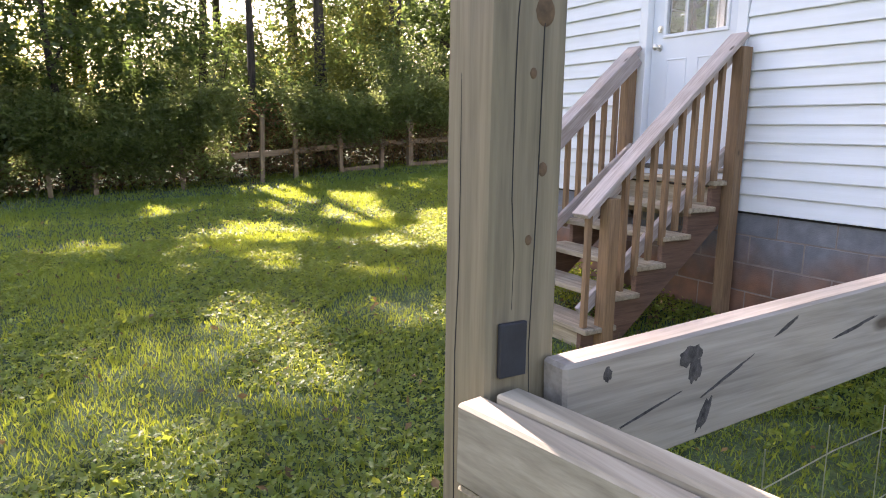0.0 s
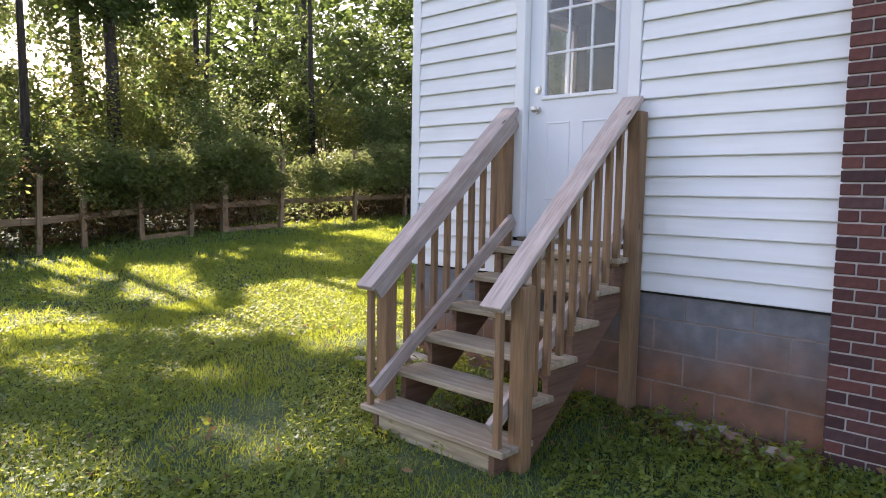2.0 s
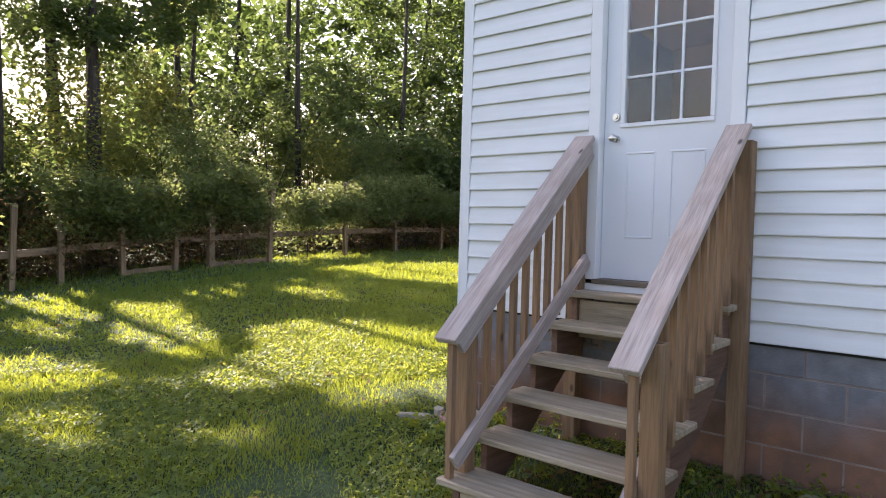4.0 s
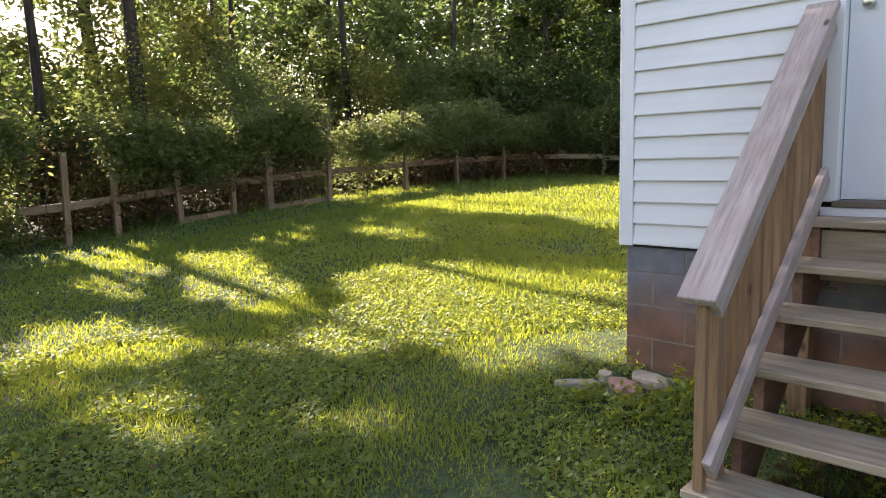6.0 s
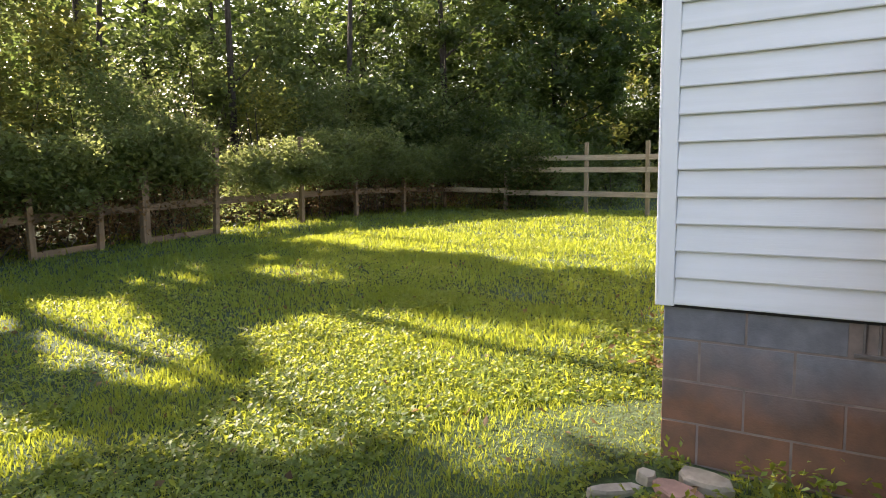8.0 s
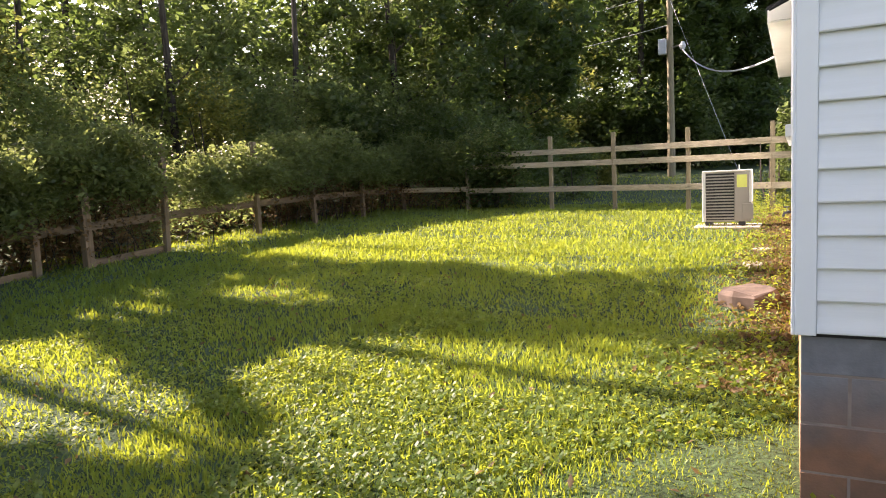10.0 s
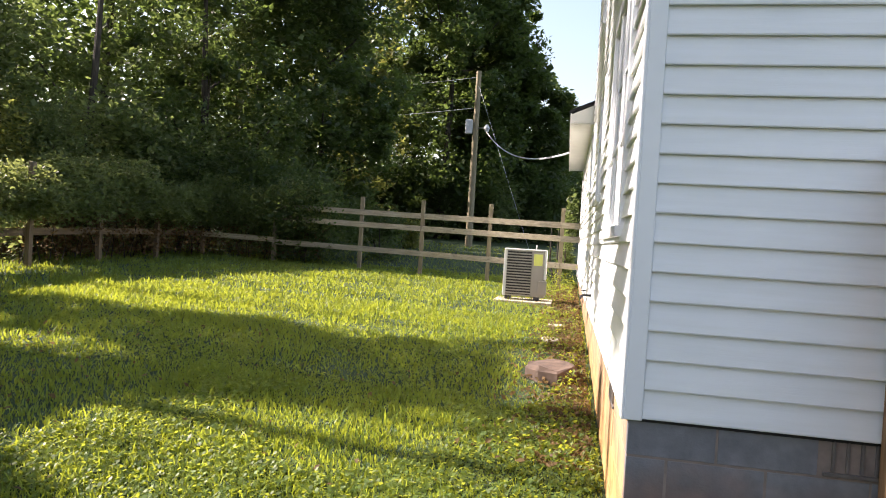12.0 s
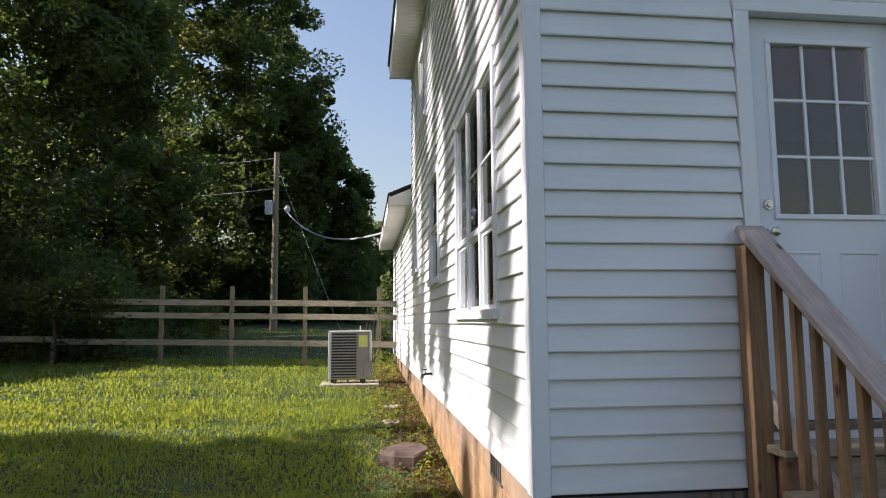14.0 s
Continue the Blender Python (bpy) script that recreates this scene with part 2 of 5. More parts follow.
def empty(name, label, category, group="", kind="", at=(0, 0, 0)):
    ob = tagged(new(name), label, category, group, kind)
    ob.location = at
    return ob


def gz(x, y):
    """Height of the lawn."""
    s = math.log1p(math.exp(max(-30, min(30, (y + 0.2) * 3)))) / 3
    return 0.69 * (1 - math.exp(-s / 7)) - 0.016 * max(min(x, 0), -30) * min(1.0, max(0.0, (y + 6) / 8)) - 0.02 - 0.018 * max(0, min(-y, 12)) + 0.044 * min(max(y - 13, 0), 40)


def gz_np(x, y):
    s = np.log1p(np.exp(np.clip((y + 0.2) * 3, -30, 30))) / 3
    s = np.where(y > 9, y + 0.2, s)
    return 0.69 * (1 - np.exp(-s / 7)) - 0.016 * np.clip(x, -30, 0) * np.clip((y + 6) / 8, 0, 1) - 0.02 - 0.018 * np.clip(-y, 0, 12) + 0.044 * np.clip(y - 13, 0, 40)


def quick_mesh(name, verts, faces, material, parent=None, smooth=False):
    """A mesh from numpy arrays; faces all with the same number of corners."""
    me = bpy.data.meshes.new(name)
    n = faces.shape[1]
    me.vertices.add(len(verts))
    me.vertices.foreach_set("co", np.ascontiguousarray(verts, np.float32).ravel())
    me.loops.add(faces.size)
    me.loops.foreach_set("vertex_index", np.ascontiguousarray(faces, np.int32).ravel())
    me.polygons.add(len(faces))
    me.polygons.foreach_set("loop_start", np.arange(0, faces.size, n, dtype=np.int32))
    me.polygons.foreach_set("loop_total", np.full(len(faces), n, np.int32))
    if smooth:
        me.polygons.foreach_set("use_smooth", np.ones(len(faces), bool))
    me.update()
    me.validate()
    me.materials.append(material)
    ob = new(name, me)
    if parent is not None:
        ob.parent = parent
    return ob


# Patches of lawn that the sun reaches, as outlines on the ground.
SUNLIT = [
    [(-3.8, 0.55), (-3.4, 1.4), (-2.1, 1.65), (-1.0, 2.05), (-0.5, 1.8), (0.1, 1.7), (0.1, 0.35), (-0.45, 0.3), (-0.35, -0.2), (-0.7, -0.65), (-1.15, -0.35), (-1.5, -1.0), (-2.1, -1.15), (-2.5, -0.45), (-2.6, 0.0), (-3.3, 0.3)],
    [(-6.7, 0.35), (-5.8, 0.8), (-4.7, 0.35), (-3.3, -0.1), (-2.7, -0.35), (-3.3, -0.65), (-4.5, -0.65), (-5.9, -0.1)],
    [(-7.6, 4.6), (-7.2, 6.0), (-6.3, 9.0), (-5.2, 11.8), (-1.5, 12.2), (0.1, 12.2), (0.1, 5.0), (-1.0, 4.95), (-2.5, 4.1), (-3.7, 4.8), (-5.5, 4.5)],
    [(-9.3, -0.85), (-8.3, 0.65), (-6.2, -0.4), (-7.5, -0.85)],
    [(-4.5, -2.15), (-4.1, -1.6), (-3.05, -1.45), (-2.75, -2.0), (-3.2, -2.45)],
    [(-0.1, -3.3), (-0.2, -2.85), (0.44, -2.66), (0.9, -2.85), (0.8, -3.3)],
    [(-3.0, -3.2), (-2.8, -2.8), (-1.3, -3.0), (-1.4, -3.35)],
    [(0.45, -2.14), (0.72, -1.57), (1.25, -1.88), (1.0, -2.31)],
    [(-1.06, -1.86), (-0.8, -1.45), (-0.38, -1.45), (-0.55, -1.8)],
    [(0.9, -3.1), (1.1, -2.8), (1.75, -2.9), (1.65, -3.3)],
    [(-4.1, -4.5), (-3.6, -3.7), (-2.8, -3.7), (-2.8, -4.4)],
    [(-2.0, -2.75), (-2.0, -2.34), (-1.5, -2.1), (-1.05, -2.28), (-1.27, -2.6)],
    [(-11.0, 23.5), (-11.0, 28.0), (6.0, 28.0), (6.0, 23.5)],
    [(2.3, -0.45), (2.4, -0.2), (3.0, -0.2), (3.0, -0.45)],
]


def clearance(x, y, outline):
    """How far each place lies outside an outline; negative inside."""
    best, inside = np.full(x.shape, 1e9), np.zeros(x.shape, bool)
    for (ax, ay), (bx, by) in zip(outline, outline[1:] + outline[:1]):
        dx, dy = bx - ax, by - ay
        u = np.clip(((x - ax) * dx + (y - ay) * dy) / (dx * dx + dy * dy), 0, 1)
        best = np.minimum(best, np.hypot(x - ax - u * dx, y - ay - u * dy))
        if dy:
            inside ^= ((ay > y) != (by > y)) & (x < (y - ay) / dy * dx + ax)
    return np.where(inside, -best, best)


def sunlit(p, rng, keep=0.004):
    """False for leaves that would shade a sunlit patch."""
    t = p[:, 2] / sun_dir.z
    gx, gy = p[:, 0] - sun_dir.x * t, p[:, 1] - sun_dir.y * t
    # the lawn lies a little above z = 0 out there
    h = gz_np(gx, gy)
    gx, gy = gx + sun_dir.x / sun_dir.z * h, gy + sun_dir.y / sun_dir.z * h
    blocked = np.zeros(len(p), bool)
    edge = 0.42 * (np.sin(gx * 3.1 + 1.3 * np.sin(gy * 2.3)) * np.sin(gy * 3.7 + 1.1 * np.sin(gx * 1.9)) + 0.7 * np.sin(gx * 7.3 + gy * 2.2) * np.sin(gy * 8.1 - gx * 1.7))
    for i, outline in enumerate(SUNLIT):
        share = 1.0 if i < 5 else 0.84
        blocked |= (clearance(gx, gy, outline) + (0.22 if i < 5 else 0.34) * edge < rng.uniform(-0.04, 0.2, len(p))) & (rng.random(len(p)) < share)
    # small dapples between the patches
    blocked |= (edge > 0.33) & (rng.random(len(p)) < 0.42) & (gy < -0.6) & (gx < 1.8)
    # dappled light on the west wall, on the hedge and on the trees behind it
    for plane, y0, y1, z0, z1, share in ((0.0, 0.0, 14.0, -0.3, 1.0, 0.72), (0.0, 0.0, 3.0, 1.0, 2.6, 0.50), (0.0, 3.0, 7.6, 1.0, 7.0, 0.25), (0.0, 7.6, 14.0, 1.0, 7.0, 0.7), (0.0, 0.0, 3.0, 2.6, 7.0, 0.28), (-10.5, 22.0, 28.5, 5.0, 19.0, 0.55), (-9.5, 4.9, 7.6, 0.0, 2.8, 0.95), (-9.5, -7.0, 4.9, 1.5, 2.8, 0.10), (-9.5, -7.0, 0.2, 0.4, 1.8, 0.16), (-12.2, -3.0, 6.0, 2.0, 7.0, 0.2)):
        t = (plane - p[:, 0]) / -sun_dir.x
        wy, wz = p[:, 1] - t * sun_dir.y, p[:, 2] - t * sun_dir.z
        wall = (t > 0.45) & (wy > y0) & (wy < y1) & (wz > z0) & (wz < z1)
        streak = np.sin(wy * 5.0 + wz * 0.9) + np.sin(wy * 2.3 - wz * 2.1) > 1.6 - 4 * share
        blocked |= wall & streak
    return ~blocked | (rng.random(len(p)) < keep)


def leaves(name, centres, size, material, parent, rng, flat=0.35, gaps=True):
    """Leaves as folded lozenges at the given centres."""
    p = centres[sunlit(centres, rng)] if gaps else centres
    n = len(p)
    d = rng.normal(size=(n, 3))
    d[:, 2] *= 0.6
    d /= np.linalg.norm(d, axis=1)[:, None]
    u = rng.normal(size=(n, 3))
    u[:, 2] += 1.2
    s = np.cross(d, u)
    s /= np.linalg.norm(s, axis=1)[:, None] + 1e-9
    k = np.cross(s, d)
    L = size * rng.uniform(0.6, 1.35, n)[:, None]
    W = L * rng.uniform(0.42, 0.62, n)[:, None]
    v = np.stack([p - d * L / 2, p + s * W / 2 + k * W * flat * 0.5, p + d * L / 2, p - s * W / 2 + k * W * flat * 0.5], 1)
    i = np.arange(n)[:, None] * 4
    f = np.concatenate([i + [0, 1, 2], i + [0, 2, 3]], 1).reshape(-1, 3)
    return quick_mesh(name, v.reshape(-1, 3), f, material, parent)


# ---- ground ----
def build_ground():
    xs = np.unique(np.concatenate([np.linspace(-400, -30, 14), np.linspace(-30, 12, 140), np.linspace(12, 400, 14)]))
    ys = np.unique(np.concatenate([np.linspace(-400, -14, 12), np.linspace(-14, 45, 180), np.linspace(45, 600, 16)]))
    X, Y = np.meshgrid(xs, ys)
    rng = np.random.default_rng(3)
    Z = gz_np(X, Y) + np.where((np.abs(X) < 30) & (Y < 45), rng.normal(0, 0.008, X.shape), 0)
    v = np.stack([X, Y, Z], -1).reshape(-1, 3)
    w = len(xs)
    i = (np.arange(len(ys) - 1)[:, None] * w + np.arange(w - 1)).ravel()
    f = np.stack([i, i + 1, i + w + 1, i + w], 1)
    g = quick_mesh("ground", v, f, soil, smooth=True)
    tagged(g, "uneven green lawn that rises gently away from the house", "lawn", kind="structure")


build_ground()


def visible_patch(n, rng, regions):
    out = []
    for x0, x1, y0, y1, share in regions:
        k = int(n * share)
        out.append(np.stack([rng.uniform(x0, x1, k), rng.uniform(y0, y1, k)], 1))
    p = np.concatenate(out)
    inside = (p[:, 0] > -0.0) & (p[:, 1] > -0.02) | ((p[:, 0] > 3.2) & (p[:, 1] > -0.12))
    return p[~inside & off_stones(p)]


STONES = [(0.27, -0.16, 0.12, 0.06), (0.19, -0.31, 0.13, 0.06), (-0.06, -0.42, 0.10, 0.05), (0.02, -0.24, 0.07, 0.05), (-0.38, 3.45, 0.27, 0.30)]


def off_stones(p):
    ok = np.ones(len(p), bool)
    for x, y, a, b in STONES:
        ok &= np.hypot((p[:, 0] - x) / (a + 0.02), (p[:, 1] - y - 0.01) / (b + 0.09)) > 1
    return ok


def build_grass():
    rng = np.random.default_rng(11)
    p = visible_patch(300000, rng, [(-3.5, 4.8, -5.3, 2.5, 0.46), (-8, 0, -6.5, 7, 0.28), (-11, 0, 0, 14, 0.20), (-11, -7, -8.5, 1, 0.03), (-12, 2, 12, 26, 0.03)])
    n = len(p)
    far = np.clip((np.hypot(p[:, 0] - 1.5, p[:, 1] + 3.5) - 3) / 10, 0, 1)
    clump = np.array([noise.noise((x * 1.1, y * 1.1, 0)) for x, y in p])
    h = (0.030 + 0.024 * np.clip(clump, -1, 1) + rng.exponential(0.012, n)) * (1 + 0.45 * far)
    h = np.where((p[:, 0] > -0.8) & (p[:, 1] > -0.2), h * 0.8, h)
    w = 0.0030 * (1 + 2.0 * far) * rng.uniform(0.7, 1.5, n)
    a = rng.uniform(0, math.tau, n)
    lean = rng.uniform(0.1, 1.0, n) * h
    la = rng.uniform(0, math.tau, n)
    z = gz_np(p[:, 0], p[:, 1]) - 0.005
    dx, dy = np.cos(a) * w, np.sin(a) * w
    b0 = np.stack([p[:, 0] - dx, p[:, 1] - dy, z], 1)
    b1 = np.stack([p[:, 0] + dx, p[:, 1] + dy, z], 1)
    mx, my = p[:, 0] + np.cos(la) * lean * 0.35, p[:, 1] + np.sin(la) * lean * 0.35
    m0 = np.stack([mx - dx * 0.8, my - dy * 0.8, z + h * 0.6], 1)
    m1 = np.stack([mx + dx * 0.8, my + dy * 0.8, z + h * 0.6], 1)
    tip = np.stack([p[:, 0] + np.cos(la) * lean, p[:, 1] + np.sin(la) * lean, z + h * 0.95], 1)
    v = np.stack([b0, b1, m1, m0, tip], 1).reshape(-1, 3)
    i = np.arange(n)[:, None] * 5
    f = np.concatenate([i + [0, 1, 2], i + [0, 2, 3], i + [3, 2, 4]], 1).reshape(-1, 3)
    tagged(quick_mesh("grass", v, f, grass_mat), "unmown green grass blades on the lawn", "grass", kind="stuff")


def build_clover():
    rng = np.random.default_rng(12)
    p = visible_patch(84000, rng, [(-3.5, 4.8, -5.3, 2.2, 0.8), (-7, -1, -4, 4, 0.2)])
    keep = np.array([noise.noise((x * 0.9 + 7, y * 0.9, 2.0)) for x, y in p]) > -0.05
    p = p[keep]
    n = len(p)
    z = gz_np(p[:, 0], p[:, 1]) + rng.uniform(0.012, 0.046, n)
    r = rng.uniform(0.008, 0.019, n)[:, None]
    a0 = rng.uniform(0, math.tau, n)
    c = np.stack([p[:, 0], p[:, 1], z], 1)
    vs, fs, k = [], [], 0
    for j in range(3):
        a = a0 + j * math.tau / 3
        d = np.stack([np.cos(a), np.sin(a), rng.uniform(-0.5, 0.9, n)], 1)
        s = np.stack([-np.sin(a), np.cos(a), rng.uniform(-0.6, 0.6, n)], 1)
        vs.append(np.stack([c, c + d * r + s * r * 0.75, c + d * r * 1.7, c + d * r - s * r * 0.75], 1))
        fs.append(np.arange(n)[:, None] * 4 + np.array([[0, 1, 2, 3]]) + k)
        k += 4 * n
    tagged(quick_mesh("clover", np.concatenate(vs).reshape(-1, 3), np.concatenate(fs), clover_mat), "low clover and broad weeds among the grass", "clover", kind="stuff")


build_grass()
build_clover()

# ---- house ----
WALL_TOP, HOUSE_END, SID, SID0 = 5.60, 7.64, 0.127, 0.80
DOOR = (1.157, 1.97, 1.09, 3.12)
BRICK_X = 3.225
wall_s = tagged(new("wall_south"), "white horizontal vinyl siding over a block foundation", "wall", kind="structure")
wall_w = tagged(new("wall_west"), "long white vinyl-sided wall with tall windows", "wall", kind="structure")
part("sheathing", box(0.07, 0.03, SID0, DOOR[0] - 0.03, 0.2, WALL_TOP), dark_gap, wall_s)
part("sheathing", box(DOOR[1] + 0.03, 0.03, SID0, BRICK_X + 0.3, 0.2, WALL_TOP), dark_gap, wall_s)
part("sheathing", box(DOOR[0] - 0.03, 0.03, DOOR[3] + 0.03, DOOR[1] + 0.03, 0.2, WALL_TOP), dark_gap, wall_s)
part("sheathing", box(DOOR[0] - 0.03, 0.03, SID0, DOOR[1] + 0.03, 0.2, DOOR[2] - 0.01), trim_white, wall_s)


def siding_mesh(length):
    """One clapboard, along +x from 0, its face to -y, its foot at z = 0."""
    me = bpy.data.meshes.get("siding_%.3f" % length)
    if me:
        return me
    bm = bmesh.new()
    prof = [(0.014, -0.001), (-0.010, -0.003), (-0.012, 0.003), (0.009, SID - 0.001), (0.020, SID - 0.001)]
    a = [bm.verts.new((0, y, z)) for y, z in prof]
    b = [bm.verts.new((length, y, z)) for y, z in prof]
    for i in range(5):
        j = (i + 1) % 5
        bm.faces.new((a[i], b[i], b[j], a[j]))
    bm.faces.new(a[::-1])
    bm.faces.new(b)
    bmesh.ops.recalc_face_normals(bm, faces=bm.faces[:])
    me = bpy.data.meshes.new("siding_%.3f" % length)
    bm.to_mesh(me)
    bm.free()
    me.materials.append(vinyl)
    return me


def lay_siding(wall, start, end, z0, z1, on_west=False, x_face=0.0, holes=(), SID=SID):
    """Boards from start to end along the wall, left out where holes (a, b, z0, z1) are."""
    k = 0
    while SID0 + k * SID < z1 - 0.02:
        z = SID0 + k * SID
        k += 1
        if z < z0 - 0.02:
            continue
        spans = [(start, end)]
        for a, b, h0, h1 in holes:
            if z + SID > h0 + 0.03 and z < h1 - 0.03:
                nxt = []
                for s, e in spans:
                    if a > s:
                        nxt.append((s, min(e, a)))
                    if b < e:
                        nxt.append((max(s, b), e))
                spans = [(s, e) for s, e in nxt if e - s > 0.01]
        for s, e in spans:
            ob = new("clapboard", siding_mesh(round(e - s, 3)))
            ob.parent = wall
            if SID != 0.127:
                ob.scale.z = SID / 0.127
            if on_west:
                ob.matrix_basis = Matrix.Translation((x_face, e, z)) @ Matrix.Rotation(radians(-90), 4, "Z")
            else:
                ob.location = (s, x_face, z)


# windows of the west wall: y0, y1, z0, z1, lights side by side
WIN = [(0.72, 2.36, 1.60, 3.20, 3), (3.66, 4.54, 1.98, 3.20, 1), (6.25, 7.05, 2.28, 3.20, 1), (5.0, 5.9, 4.15, 5.2, 1)]
DOOR_HOLE = (DOOR[0] - 0.09, DOOR[1] + 0.09, DOOR[2] - 0.04, DOOR[3] + 0.09)
cuts = sorted({0.2, HOUSE_END, *[w[0] for w in WIN], *[w[1] for w in WIN]})
for a, b in zip(cuts, cuts[1:]):
    here = sorted((w[2], w[3]) for w in WIN if w[0] <= a and b <= w[1])
    z = SID0
    for h0, h1 in here + [(WALL_TOP, WALL_TOP)]:
        if h0 - z > 0.01:
            part("sheathing", box(0.03, a, z, 0.2, b, h0), dark_gap, wall_w)
        z = h1


def corner_post():
    bm = box(0.0, -0.014, SID0 - 0.012, 0.075, 0.006, WALL_TOP, 0.003)
    box(-0.014, -0.014, SID0 - 0.012, 0.0, 0.075, WALL_TOP, 0.003, bm)
    part("corner_trim", bm, trim_white, wall_s)


corner_post()
part("starter_strip", box(0.06, 0.012, SID0 - 0.02, BRICK_X, 0.028, SID0 + 0.01), dark_gap, wall_s)

# roof, ceilings, interior shell
part("roof", box(-0.36, -0.40, WALL_TOP + 0.25, 7.5, HOUSE_END + 0.3, WALL_TOP + 0.35), plain_mat("roof_shingle", (0.06, 0.055, 0.05), 0.9, vary=0.3, scale=20), None)
tagged(bpy.data.objects["roof"], "dark shingled roof", "roof", kind="structure")


def build_eave():
    bm = box(-0.34, -0.4, WALL_TOP - 0.01, 0.02, HOUSE_END + 0.0, WALL_TOP + 0.02)
    for i in range(80):
        y = -0.4 + i * 0.1
        box(-0.33, y, WALL_TOP - 0.016, 0.0, y + 0.08, WALL_TOP - 0.008, 0, bm)
    e = part("eave", bm, soffit_mat)
    tagged(e, "cream vented soffit under the house eave", "eave", kind="structure")
    part("fascia", box(-0.36, -0.42, WALL_TOP - 0.03, -0.34, HOUSE_END + 0.02, WALL_TOP + 0.2, 0.002), trim_white, e)
    part("eave_return", box(-0.34, HOUSE_END + 0.002, WALL_TOP - 0.02, 0.0, HOUSE_END + 0.03, WALL_TOP + 0.2, 0.002), soffit_mat, e)
    part("roof_edge", box(-0.39, -0.45, WALL_TOP + 0.2, 0.0, HOUSE_END + 0.05, WALL_TOP + 0.24), dark_gap, e)


build_eave()
room = tagged(new("room_wall"), "plain warm interior walls behind the door and windows", "wall", kind="structure")
room_paint = plain_mat("room_paint", (0.42, 0.30, 0.18), 0.8, vary=0.05, scale=2)
part("inner_wall", box(0.25, 3.4, 1.0, 6.0, 3.5, 3.45), room_paint, room)
part("inner_wall", box(6.0, 0.2, 1.0, 6.1, 3.4, 3.45), room_paint, room)
tagged(part("floor", box(0.2, 0.2, 0.95, 7.2, HOUSE_END - 0.02, 1.07), room_paint), "plain indoor floor", "floor", kind="structure")
tagged(part("upper_floor", box(0.2, 0.2, 3.46, 7.2, HOUSE_END - 0.02, 3.6), room_paint), "plain upper floor", "floor", kind="structure")
tagged(part("ceiling", box(0.2, 0.2, WALL_TOP - 0.1, 7.2, HOUSE_END - 0.02, WALL_TOP - 0.02), room_paint), "plain indoor ceiling", "ceiling", kind="structure")
wall_e = tagged(part("wall_east", box(7.2, 0.0, -0.3, 7.4, HOUSE_END, WALL_TOP), vinyl), "plain white house wall", "wall", kind="structure")
wall_n = tagged(part("wall_north", box(0.2, HOUSE_END - 0.02, -0.3, 7.2, HOUSE_END + 0.0, WALL_TOP), vinyl), "plain white house wall", "wall", kind="structure")

